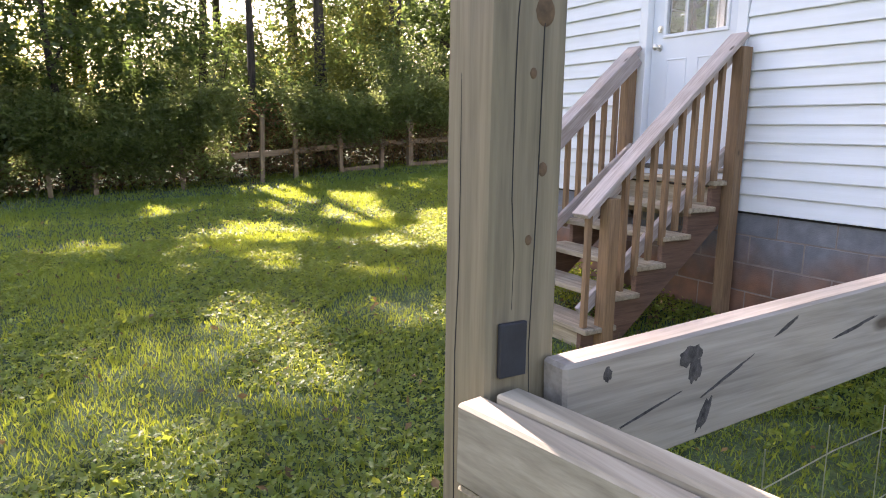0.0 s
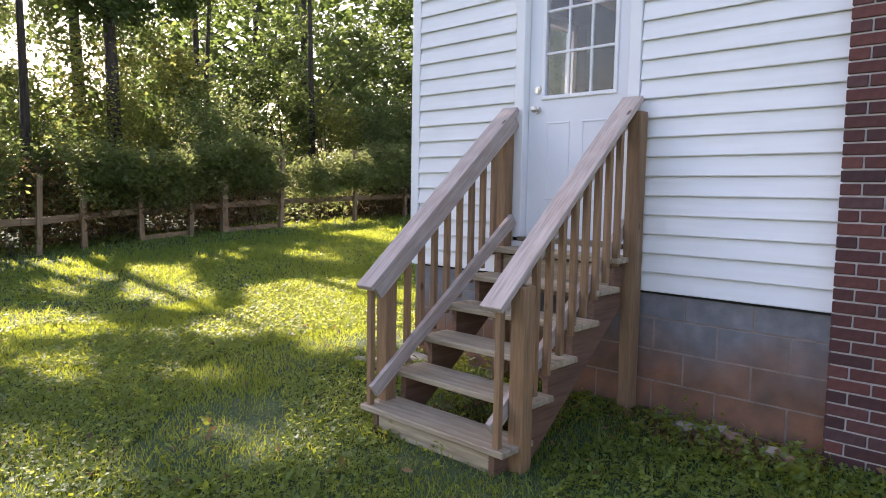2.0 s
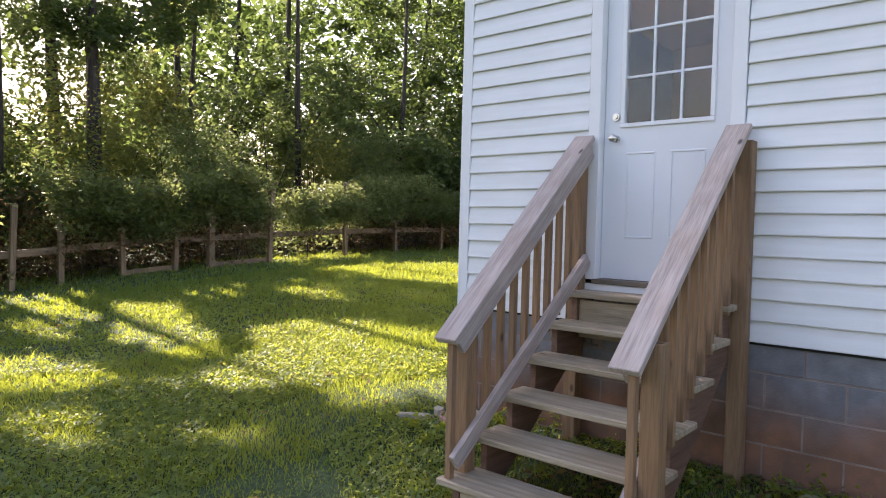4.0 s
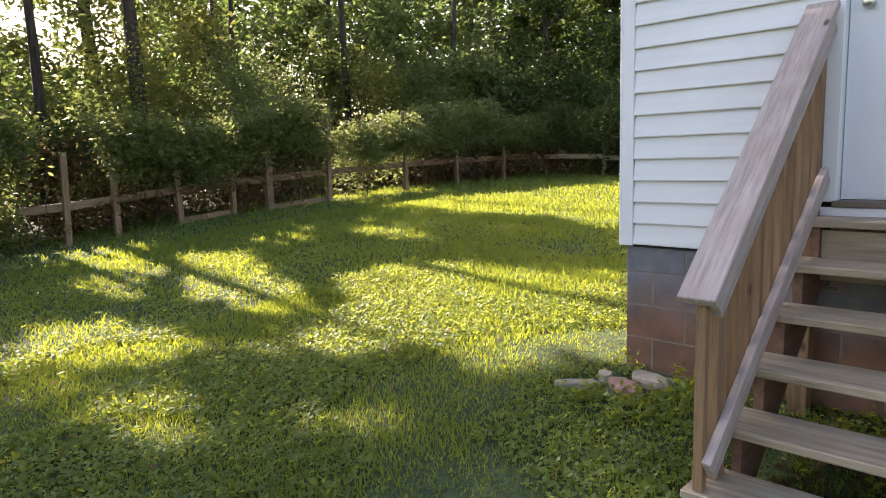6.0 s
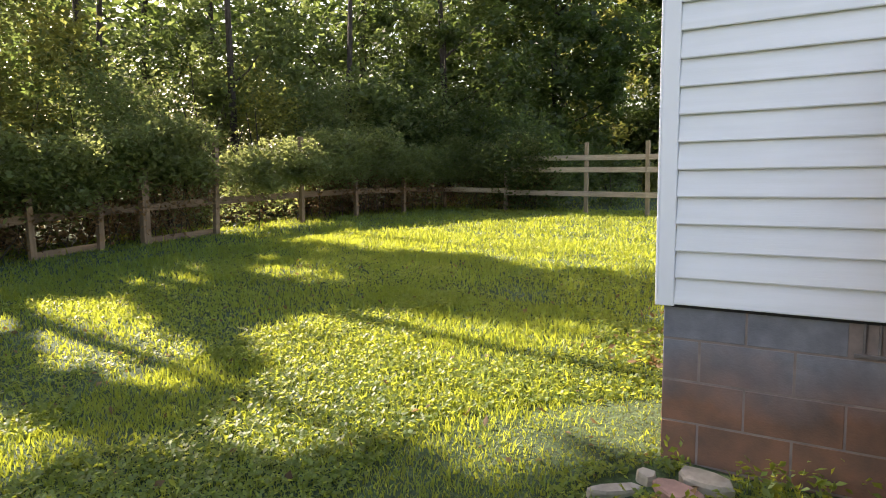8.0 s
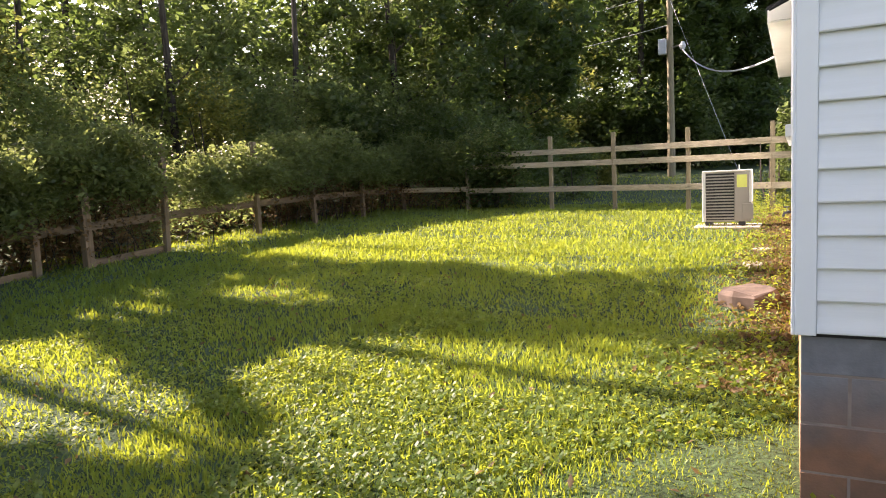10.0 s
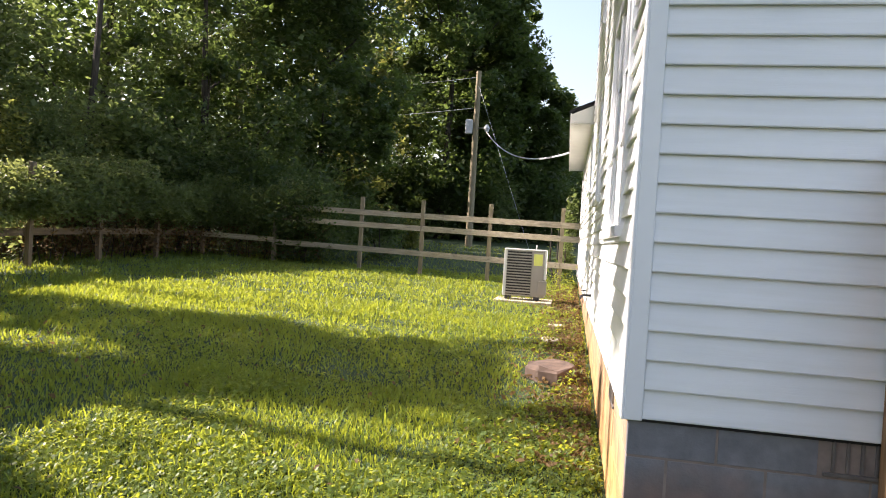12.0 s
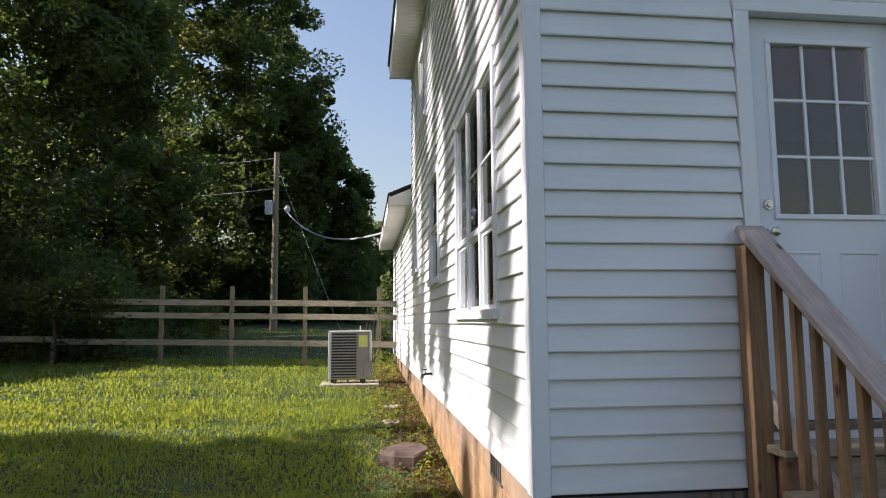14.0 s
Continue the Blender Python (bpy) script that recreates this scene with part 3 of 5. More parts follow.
# door
def build_door():
    x0, x1, z0, z1 = DOOR
    d = empty("door_1", "closed white panelled back door with a nine-pane glazed upper half", "door", kind="structure", at=(x0, 0.05, z0))
    ob = Matrix.Translation((-x0, -0.05, -z0))
    gx0, gx1, gz0, gz1 = 1.297, 1.84, 2.10, 2.985
    bm = box(x0, 0.05, z0, gx0, 0.09, z1)
    for args in ((gx1, 0.05, z0, x1, 0.09, z1), (gx0, 0.05, z0, gx1, 0.09, gz0), (gx0, 0.05, gz1, gx1, 0.09, z1)):
        box(*args, 0, bm)
    bm.transform(ob)
    part("slab", bm, door_white, d)
    bm = bmesh.new()
    f = 0.028
    for a in ((gx0 - f, gz0 - f, gx1 + f, gz0), (gx0 - f, gz1, gx1 + f, gz1 + f), (gx0 - f, gz0, gx0, gz1), (gx1, gz0, gx1 + f, gz1)):
        box(a[0], 0.036, a[1], a[2], 0.052, a[3], 0.004, bm)
    bm.transform(ob)
    part("light_frame", bm, trim_white, d)
    for i in (1, 2):
        x = gx0 + (gx1 - gx0) * i / 3
        bm = box(x - 0.008, 0.052, gz0, x + 0.008, 0.075, gz1, 0.002)
        bm.transform(ob)
        part("muntin", bm, trim_white, d)
        z = gz0 + (gz1 - gz0) * i / 3
        bm = box(gx0, 0.053, z - 0.008, gx1, 0.076, z + 0.008, 0.002)
        bm.transform(ob)
        part("muntin", bm, trim_white, d)
    for i in range(3):
        for j in range(3):
            w, h = (gx1 - gx0) / 3, (gz1 - gz0) / 3
            bm = box(gx0 + i * w + 0.008, 0.062, gz0 + j * h + 0.008, gx0 + (i + 1) * w - 0.008, 0.067, gz0 + (j + 1) * h - 0.008)
            bm.transform(ob)
            p = part("pane", bm, glass, d)
            p.visible_shadow = False
    for px0, px1 in ((x0 + 0.16, x0 + 0.352), (x0 + 0.45, x0 + 0.665)):
        for pz0, pz1 in ((z0 + 0.27, z0 + 0.822),):
            bm = box(px0, 0.045, pz0, px1, 0.052, pz0 + 0.014, 0.003)
            box(px0, 0.045, pz1 - 0.014, px1, 0.052, pz1, 0.003, bm)
            box(px0, 0.045, pz0 + 0.014, px0 + 0.012, 0.052, pz1 - 0.014, 0.003, bm)
            box(px1 - 0.012, 0.045, pz0 + 0.014, px1, 0.052, pz1 - 0.014, 0.003, bm)
            bm.transform(ob)
            part("panel_moulding", bm, door_white, d)
    for name, z, r in (("door_knob", 2.004, 0.027), ("deadbolt", 2.145, 0.028)):
        bm = bmesh.new()
        m = Matrix.Translation((1.238 - x0, -0.002, z - z0)) @ Matrix.Rotation(radians(90), 4, "X")
        bmesh.ops.create_cone(bm, cap_ends=True, segments=20, radius1=r, radius2=r * 0.85, depth=0.012, matrix=m @ Matrix.Translation((0, 0, 0.006)))
        if name == "door_knob":
            bmesh.ops.create_cone(bm, cap_ends=True, segments=12, radius1=0.011, radius2=0.011, depth=0.03, matrix=m @ Matrix.Translation((0, 0, 0.025)))
            bmesh.ops.create_uvsphere(bm, u_segments=18, v_segments=12, radius=0.026, matrix=m @ Matrix.Translation((0, 0, 0.05)) @ Matrix.Diagonal((1, 1, 0.75, 1)))
        else:
            bmesh.ops.create_cone(bm, cap_ends=True, segments=16, radius1=0.016, radius2=0.014, depth=0.012, matrix=m @ Matrix.Translation((0, 0, 0.016)))
        part(name, bm, metal_mat, d, "round satin metal " + name.replace("_", " "))
    # frame
    fr = 0.085
    for n, a in (("jamb", (x0 - fr, z0 - 0.01, x0 - 0.004, z1 + 0.004)), ("jamb", (x1 + 0.004, z0 - 0.01, x1 + fr, z1 + 0.004)), ("head", (x0 - fr, z1 + 0.004, x1 + fr, z1 + fr))):
        bm = box(a[0], -0.018, a[1], a[2], 0.10, a[3], 0.004)
        bm.transform(ob)
        part(n, bm, trim_white, d)
    bm = box(x0 - 0.02, -0.035, z0 - 0.035, x1 + 0.02, 0.12, z0 - 0.004, 0.004)
    bm.transform(ob)
    part("threshold", bm, plain_mat("threshold_metal", (0.20, 0.17, 0.14), 0.45, 0.6), d, "worn metal threshold")
    bm = box(x0 - fr, -0.02, SID0 + 0.16, x1 + fr, 0.02, z0 - 0.037, 0.003)
    bm.transform(ob)
    part("kick_board", bm, trim_white, d, "white board under the threshold")


build_door()


def build_window(i, y0, y1, z0, z1, n):
    w = empty("window_%d" % i, "white framed double-hung window with %s" % ("three lights side by side" if n == 3 else "one pair of sashes"), "window", kind="structure", at=(0, y0, z0))
    off = Matrix.Translation((0, -y0, -z0))
    f = 0.06

    def put(name, *a, bevel=0.003, mat=trim_white):
        bm = box(*a, bevel)
        bm.transform(off)
        return part(name, bm, mat, w)

    put("casing", -0.022, y0 - 0.001, z0, 0.08, y0 + f, z1)
    put("casing", -0.022, y1 - f, z0, 0.08, y1 + 0.001, z1)
    put("casing", -0.022, y0 + f, z1 - f, 0.08, y1 - f, z1)
    put("window_sill", -0.045, y0 - 0.02, z0 - 0.01, 0.08, y1 + 0.02, z0 + 0.05)
    inner0, inner1, step = y0 + f, y1 - f, (y1 - y0 - 2 * f) / n
    under = SID0 + math.floor((z0 + 0.03 - SID0) / SID) * SID
    over = SID0 + math.ceil((z1 - 0.03 - SID0) / SID) * SID
    if z0 - 0.01 > under:
        put("apron", -0.016, y0 - 0.001, under, 0.02, y1 + 0.001, z0 - 0.011)
    if over > z1 + 0.01:
        put("head_trim", -0.024, y0 - 0.012, z1 + 0.001, 0.02, y1 + 0.012, over - 0.002)
    for k in range(1, n):
        put("mullion", -0.012, inner0 + k * step - 0.024, z0 + 0.05, 0.05, inner0 + k * step + 0.024, z1 - f)
    zm = z0 + (0.36 if n == 3 else 0.5) * (z1 - z0)
    put("meeting_rail", -0.013, inner0, zm - 0.02, 0.05, inner1, zm + 0.02)
    for k in range(n):
        a, b = inner0 + k * step + (0.024 if k else 0), inner0 + (k + 1) * step - (0.024 if k < n - 1 else 0)
        for h0, h1, x, e in ((z0 + 0.05, zm - 0.02, 0.006, 0.028), (zm + 0.02, z1 - f, -0.004, 0.014)):
            bm = box(x, a, h0, x + 0.02, b, h0 + e, 0.002)
            box(x, a, h1 - e, x + 0.02, b, h1, 0.002, bm)
            box(x, a, h0 + e, x + 0.02, a + e, h1 - e, 0.002, bm)
            box(x, b - e, h0 + e, x + 0.02, b, h1 - e, 0.002, bm)
            if n == 3 and k < 2 and h0 > zm:
                zc = zm + 0.43
                box(x, a + e, zc - 0.009, x + 0.018, b - e, zc + 0.009, 0.002, bm)
            bm.transform(off)
            sash = part("sash", bm, trim_white, w)
            bm = box(x + 0.007, a + e, h0 + e, x + 0.011, b - e, h1 - e)
            bm.transform(off)
            p = part("pane", bm, glass, sash)
            p.visible_shadow = False
    # a dark room with a pale curtain at the edges
    ct = zm - 0.03
    for a, b in [(inner0 + k * step + 0.07, inner0 + k * step + 0.30) for k in range(n)] if n == 3 else ():
        bm = bmesh.new()
        m = 9
        v = [(0.07 + 0.012 * math.sin(j * 2.1), a + (b - a) * j / m) for j in range(m + 1)]
        for j in range(m):
            q = [bm.verts.new((v[j][0], v[j][1], z0)), bm.verts.new((v[j + 1][0], v[j + 1][1], z0)), bm.verts.new((v[j + 1][0], v[j + 1][1], ct)), bm.verts.new((v[j][0], v[j][1], ct))]
            bm.faces.new(q)
        bmesh.ops.remove_doubles(bm, verts=bm.verts[:], dist=0.001)
        bmesh.ops.solidify(bm, geom=bm.faces[:], thickness=0.003)
        bm.transform(off)
        part("curtain", bm, curtain, w, "pale hanging curtain")


curtain = plain_mat("curtain_cloth", (0.55, 0.52, 0.46), 0.85, vary=0.1, scale=6)
for i, w in enumerate(WIN):
    build_window(i + 1, *w)

# foundation
foundation = tagged(new("foundation"), "concrete block foundation stained with red clay", "foundation", kind="structure")
part("core", box(0.0245, 0.0245, -0.4, BRICK_X + 0.1, 0.2, 0.828), mortar, foundation)
part("core", box(0.0245, 0.2, -0.4, 0.2, HOUSE_END, 0.828), mortar_west, foundation)

# wing beyond the far corner
WING = (0.0, 7.64, 7.0, 13.9, 3.44)
wing = tagged(new("wall_wing"), "white vinyl-sided lower wing of the house", "wall", kind="structure")
part("core", box(WING[0] + 0.03, WING[1] + 0.01, 0.80, WING[2], WING[3], WING[4]), trim_white, wing)
part("footing", box(WING[0] + 0.035, WING[1] + 0.01, -0.2, WING[2] - 0.05, WING[3] - 0.02, 0.798), block_west, wing)
part("corner_trim", box(WING[0] - 0.016, WING[3] - 0.08, 0.79, WING[0] + 0.03, WING[3] + 0.01, WING[4], 0.003), trim_white, wing)


def wing_roof():
    z = WING[4]
    r = part("wing_eave", box(-0.345, WING[1] + 0.02, z, 0.0, WING[3] + 0.3, z + 0.02), soffit_mat)
    tagged(r, "cream soffit of the lower wing", "eave", kind="structure")
    part("fascia", box(-0.365, WING[1] + 0.0, z - 0.02, -0.345, WING[3] + 0.32, z + 0.17, 0.002), soffit_mat, r)
    bm = bmesh.new()
    tri = [(-0.345, z + 0.022), (-0.002, z + 0.022), (-0.002, z + 0.30), (-0.345, z + 0.15)]
    a = [bm.verts.new((x, WING[1] + 0.0, h)) for x, h in tri]
    b = [bm.verts.new((x, WING[1] + 0.02, h)) for x, h in tri]
    bm.faces.new(a)
    bm.faces.new(b[::-1])
    for i in range(4):
        bm.faces.new((a[i], b[i], b[(i + 1) % 4], a[(i + 1) % 4]))
    bmesh.ops.recalc_face_normals(bm, faces=bm.faces[:])
    part("rake_board", bm, soffit_mat, r)
    bm = bmesh.new()
    pts = [(-0.38, WING[1] + 0.03, z + 0.17), (-0.38, WING[3] + 0.35, z + 0.17), (3.4, WING[3] + 0.35, z + 1.8), (3.4, WING[1] + 0.03, z + 1.8)]
    lo = [bm.verts.new(p) for p in pts]
    hi = [bm.verts.new((p[0], p[1], p[2] + 0.05)) for p in pts]
    bm.faces.new(lo[::-1])
    bm.faces.new(hi)
    for i in range(4):
        bm.faces.new((lo[i], lo[(i + 1) % 4], hi[(i + 1) % 4], hi[i]))
    bmesh.ops.recalc_face_normals(bm, faces=bm.faces[:])
    part("roof_slope", bm, dark_gap, r)


wing_roof()


# small fixtures of the west wall
def build_fixtures():
    b = empty("hose_bib", "old brass and iron garden tap on the white siding", "tap", at=(-0.012, 4.46, 1.0))
    part("spout", tube([(0.01, 0, 0), (-0.06, 0, 0), (-0.09, 0, -0.01), (-0.10, 0, -0.045)], [0.013, 0.013, 0.014, 0.011], 8), dark_metal, b)
    bm = tube([(-0.055, 0, 0.0), (-0.07, 0, 0.045)], [0.007, 0.007], 6)
    part("stem", bm, metal_mat, b)
    bm = bmesh.new()
    bmesh.ops.create_cone(bm, cap_ends=True, segments=10, radius1=0.028, radius2=0.028, depth=0.01, matrix=Matrix.Translation((-0.07, 0, 0.05)))
    part("handle", bm, dark_metal, b)
    o = empty("outdoor_socket", "small white weatherproof socket cover", "socket", at=(-0.012, 5.91, 1.42))
    part("cover", box(-0.035, -0.045, -0.06, 0.0, 0.045, 0.06, 0.008), trim_white, o)
    for at, along in (((0.812, 0.0, 0.638), "x"), ((0.0, 1.16, 0.64), "y")):
        v = empty("crawlspace_vent", "dark louvred vent set in the block foundation", "vent", "foundation vents", at=at)
        if along == "y":
            v.rotation_euler = (0, 0, radians(-90))
        part("vent_frame", box(0.0, 0.012, -0.004, 0.36, 0.03, 0.012, 0.002), vent_metal, v)
        part("recess", box(0.004, 0.030, 0.014, 0.356, 0.040, 0.15), dark_gap, v)
        for k in range(6):
            part("slat", box(0.03 + k * 0.055, 0.012, 0.016, 0.042 + k * 0.055, 0.029, 0.148, 0.002), vent_metal, v)


build_fixtures()

# brick wall
brick_wall = tagged(new("wall_brick"), "dark red brick wall with pale mortar", "wall", kind="structure")
BY = -0.085
part("mortar_bed", box(BRICK_X + 0.008, BY + 0.01, -0.4, 7.4, 0.02, WALL_TOP), light_mortar, brick_wall)


# ---- stairs ----
RISE, RUN, T1Z, T1Y = 0.181, 0.232, 0.107, -1.412
SX0, SX1 = 1.014, 2.118


def build_stairs():
    st = empty("wooden_stairs", "weathered wooden steps up to the back door with two sloping handrails", "stairs", at=(1.6, -0.7, 0.0))
    inv = Matrix.Translation((-1.6, 0.7, 0.0))

    def put(name, bm, mat, label="", parent=st):
        bm.transform(inv)
        return part(name, bm, mat, parent, label)

    for k in range(6):
        z, y = T1Z + RISE * k, T1Y + RUN * k
        a, b = (SX0, SX1) if k == 0 else (1.05, 2.085)
        # two boards side by side on each step
        put("tread", box(a, y, z - 0.036, b, y + 0.272 - (0.03 if k == 5 else 0), z, 0.006), deck_x, "worn grey-brown tread")
    for x in (1.10, 2.005):
        bm = bmesh.new()
        prof = []
        for k in range(6):
            z, y = T1Z + RISE * k - 0.037, T1Y + RUN * k + 0.035
            prof += [(y, z - (RISE if k else 0.12)), (y, z)]
        prof += [(-0.02, prof[-1][1]), (-0.02, prof[-1][1] - 0.20), (-1.12, -0.10)]
        a = [bm.verts.new((x, y, z)) for y, z in prof]
        b = [bm.verts.new((x + 0.038, y, z)) for y, z in prof]
        bm.faces.new(a)
        bm.faces.new(b[::-1])
        for i in range(len(a)):
            bm.faces.new((a[i], b[i], b[(i + 1) % len(a)], a[(i + 1) % len(a)]))
        bmesh.ops.recalc_face_normals(bm, faces=bm.faces[:])
        put("stringer", bm, deck_red_shade, "cut stair stringer")
    put("cross_board", box(1.14, -0.19, 0.72, 2.0, -0.155, 0.96, 0.003), deck_x, "reddish board under the top tread")
    put("toe_board", box(1.14, -1.37, -0.06, 2.0, -1.335, 0.068, 0.003), deck_x)
    slope = 0.862
    for x, side in ((1.067, -1), (2.035, 1)):
        rail = empty("handrail", "sloping wooden handrail with square balusters", "", at=(x - 1.6, 0, 0))
        rail.parent = st
        rinv = Matrix.Translation((-x, 0.7, 0))

        def rput(name, bm, mat, label=""):
            bm.transform(rinv)
            return part(name, bm, mat, rail, label)

        def zc(y):
            return 0.810 + slope * (y + 1.413)

        def zb(y):
            return 0.245 + 0.764 * (y + 1.389)

        n = Vector((0, -slope, 1)).normalized()
        a, b = Vector((x, -1.413, zc(-1.413))) + n * 0.018, Vector((x, -0.035, zc(-0.035))) + n * 0.018
        def sloped(name, p, q, w, h, bevel, mat, label=""):
            p, q = Vector(p), Vector(q)
            ob = part(name, box(-w / 2, -(q - p).length / 2, -h / 2, w / 2, (q - p).length / 2, h / 2, bevel), mat, rail, label)
            ob.matrix_basis = rinv @ Matrix.Translation((p + q) / 2) @ Matrix.Rotation(math.atan2(q.z - p.z, q.y - p.y), 4, "X")

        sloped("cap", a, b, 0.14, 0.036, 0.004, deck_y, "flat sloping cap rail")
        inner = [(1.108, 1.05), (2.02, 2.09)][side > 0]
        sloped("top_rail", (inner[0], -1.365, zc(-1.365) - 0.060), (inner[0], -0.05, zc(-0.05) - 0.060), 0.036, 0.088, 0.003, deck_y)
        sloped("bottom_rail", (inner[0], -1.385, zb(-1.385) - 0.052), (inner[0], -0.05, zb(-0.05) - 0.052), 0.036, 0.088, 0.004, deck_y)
        x0 = 1.0 if side < 0 else 2.042
        for y0, base in ((-1.27, -0.12), (-0.12, -0.06)):
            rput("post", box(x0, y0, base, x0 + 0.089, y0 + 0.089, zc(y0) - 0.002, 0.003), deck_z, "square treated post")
        xb = inner[0] + side * 0.037
        for y in [-1.375] + [-1.075 + 0.1205 * i for i in range(8)]:
            foot = 0.108 if y < -1.3 else zb(y) - 0.17
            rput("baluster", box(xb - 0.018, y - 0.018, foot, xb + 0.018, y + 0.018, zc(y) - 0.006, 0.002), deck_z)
    return st


build_stairs()

# ---- gate post, rail and gate by the start ----
PX, PY = 4.587, -3.861
knot_mat = plain_mat("knot_wood", (0.055, 0.05, 0.048), 0.9, vary=0.6, scale=90, dist=0.002)


knot_brown = plain_mat("brown_knot", (0.12, 0.075, 0.04), 0.85, vary=0.5, scale=60, dist=0.002)
KNOTS = [(0.058, 1.457, 0.012), (0.046, 1.398, 0.0045), (0.047, 1.232, 0.0045), (0.062, 1.304, 0.006)]


def build_gate():
    f = empty("entry_fence", "weathered post-and-rail fence beside the yard gate", "fence", at=(PX, PY, 0))
    inv = Matrix.Translation((-PX, -PY, 0))

    def put(name, bm, mat, parent, label=""):
        bm.transform(inv)
        return part(name, bm, mat, parent, label)

    g0 = gz(PX, PY) - 0.05
    put("post", box(PX - 0.089, PY, g0, PX, PY + 0.089, 1.95, 0.005), grey_z, f, "thick weathered square gate post with long cracks")
    for k, (dx, dy, z0, z1) in enumerate(((-0.060, -0.0003, 0.6, 1.4), (0.0003, 0.026, 1.16, 1.62), (0.0003, 0.056, 0.9, 1.75))):
        bm = bmesh.new()
        pts = [Vector((PX + dx, PY + dy, z0 + (z1 - z0) * i / 8)) + (Vector((0.002, 0, 0)) if dy < 0.01 else Vector((0, 0.002, 0))) * (1.3 * math.sin(i * 1.1 + k) + 0.7 * math.sin(i * 2.3)) for i in range(9)]
        tube(pts, [0.0002 + 0.0005 * math.sin(math.pi * i / 8) for i in range(9)], 4, bm)
        put("crack", bm, dark_gap, f, "long drying crack")
    for y, z, a in KNOTS:
        bm = bmesh.new()
        bmesh.ops.create_icosphere(bm, subdivisions=2, radius=1.0, matrix=Matrix.Translation((PX, PY + y, z)) @ Matrix.Diagonal((0.0013, a, a * 1.25, 1)))
        put("knot", bm, knot_brown, f, "round brown knot")
    put("rail", beam((PX + 0.021, PY + 0.072, 1.034), (PX + 0.021, -0.12, 1.17), 0.038, 0.14, 0.004), grey_y, f, "grey split rail board with dark knots")
    kr = random.Random(4)
    for y, z, a, b, tilt in ((PY + 0.262, 1.085, 0.018, 0.012, 10), (PY + 0.272, 1.066, 0.010, 0.016, 0), (PY + 0.295, 1.005, 0.008, 0.022, -28), (PY + 0.45, 1.095, 0.022, 0.003, 24), (PY + 0.33, 1.045, 0.045, 0.0022, 22), (PY + 0.20, 1.03, 0.05, 0.0015, 14), (PY + 0.62, 1.07, 0.05, 0.003, 10), (PY + 0.13, 1.085, 0.006, 0.008, 0)):
        bm = bmesh.new()
        bmesh.ops.create_icosphere(bm, subdivisions=3, radius=1.0)
        for v in bm.verts:
            v.co *= 1 + 0.55 * noise.noise(v.co * 2.3 + Vector((y * 9, z * 7, 0)))
        bm.transform(Matrix.Translation((PX + 0.0400, y, z)) @ Matrix.Rotation(radians(tilt), 4, "X") @ Matrix.Diagonal((0.0012, a, b, 1)))
        put("knot", bm, knot_mat, f, "dark split knot")
    put("rail", beam((PX + 0.021, PY + 0.06, 0.35), (PX + 0.021, -0.12, 0.44), 0.038, 0.14, 0.004), grey_y, f, "grey split rail board")
    put("post", box(PX - 0.089, -1.9, g0, PX, -1.811, 1.3, 0.005), grey_z, f, "weathered square post")
    for z in (0.50, 0.62, 0.74, 0.86):
        pts = [Vector((PX + 0.044, PY + 0.05 + 3.6 * i / 20, z + 0.05 * i / 20 - 0.02 * math.sin(i * 0.9 + z * 9))) for i in range(21)]
        put("wire", tube(pts, [0.0011] * 21, 5), metal_mat, f, "thin fence wire")
    for i in range(24):
        y = PY + 0.12 + i * 0.15
        put("wire", tube([(PX + 0.046, y, 0.2), (PX + 0.046, y + 0.01, 0.55), (PX + 0.046, y, 0.93)], [0.0009] * 3, 5), metal_mat, f, "thin fence wire")
    put("latch_plate", beam((PX + 0.004, PY + 0.028, 1.09), (PX + 0.004, PY + 0.028, 1.148), 0.034, 0.006, 0.001, roll_up=(1, 0, 0)), dark_metal, f, "dark painted steel latch plate")
    g = empty("gate_leaf", "open weathered wooden gate with a braced frame", "gate", at=(PX, PY, 0))

    def gput(name, bm, mat, label=""):
        bm.transform(inv)
        return part(name, bm, mat, g, label)

    d = Vector((0.987, 0.16, 0)).normalized()
    n = Vector((-d.y, d.x, 0))
    a = Vector((PX - 0.020, PY + 0.002, 0))
    a.y -= 0.020
    L = 1.15

    def leaf(name, u0, z0, u1, z1, off, w, h, mat, up=(0, 0, 1)):
        p, q = a + d * u0 + n * off, a + d * u1 + n * off
        p.z, q.z = z0, z1
        gput(name, beam(p, q, w, h, 0.0035, roll_up=up), mat)

    a = a + d * 0.016 - n * 0.004
    leaf("top_rail", 0.0, 1.028, L, 1.028, 0.0, 0.034, 0.088, grey_x)
    leaf("top_rail", 0.018, 1.034, L, 1.034, 0.036, 0.034, 0.088, grey_x)
    leaf("bottom_rail", 0.0, 0.18, L, 0.18, 0.0, 0.034, 0.088, grey_x)
    leaf("stile", 0.046, 0.983, 0.046, 0.226, 0.0, 0.034, 0.088, grey_z, tuple(d))
    leaf("stile", L - 0.046, 0.983, L - 0.046, 0.226, 0.0, 0.034, 0.088, grey_z, tuple(d))
    leaf("brace", 0.03, 0.95, L - 0.12, 0.25, 0.036, 0.034, 0.088, grey_x)
    leaf("wire_mesh_bar", 0.1, 0.6, L - 0.1, 0.6, 0.022, 0.004, 0.004, metal_mat)


build_gate()


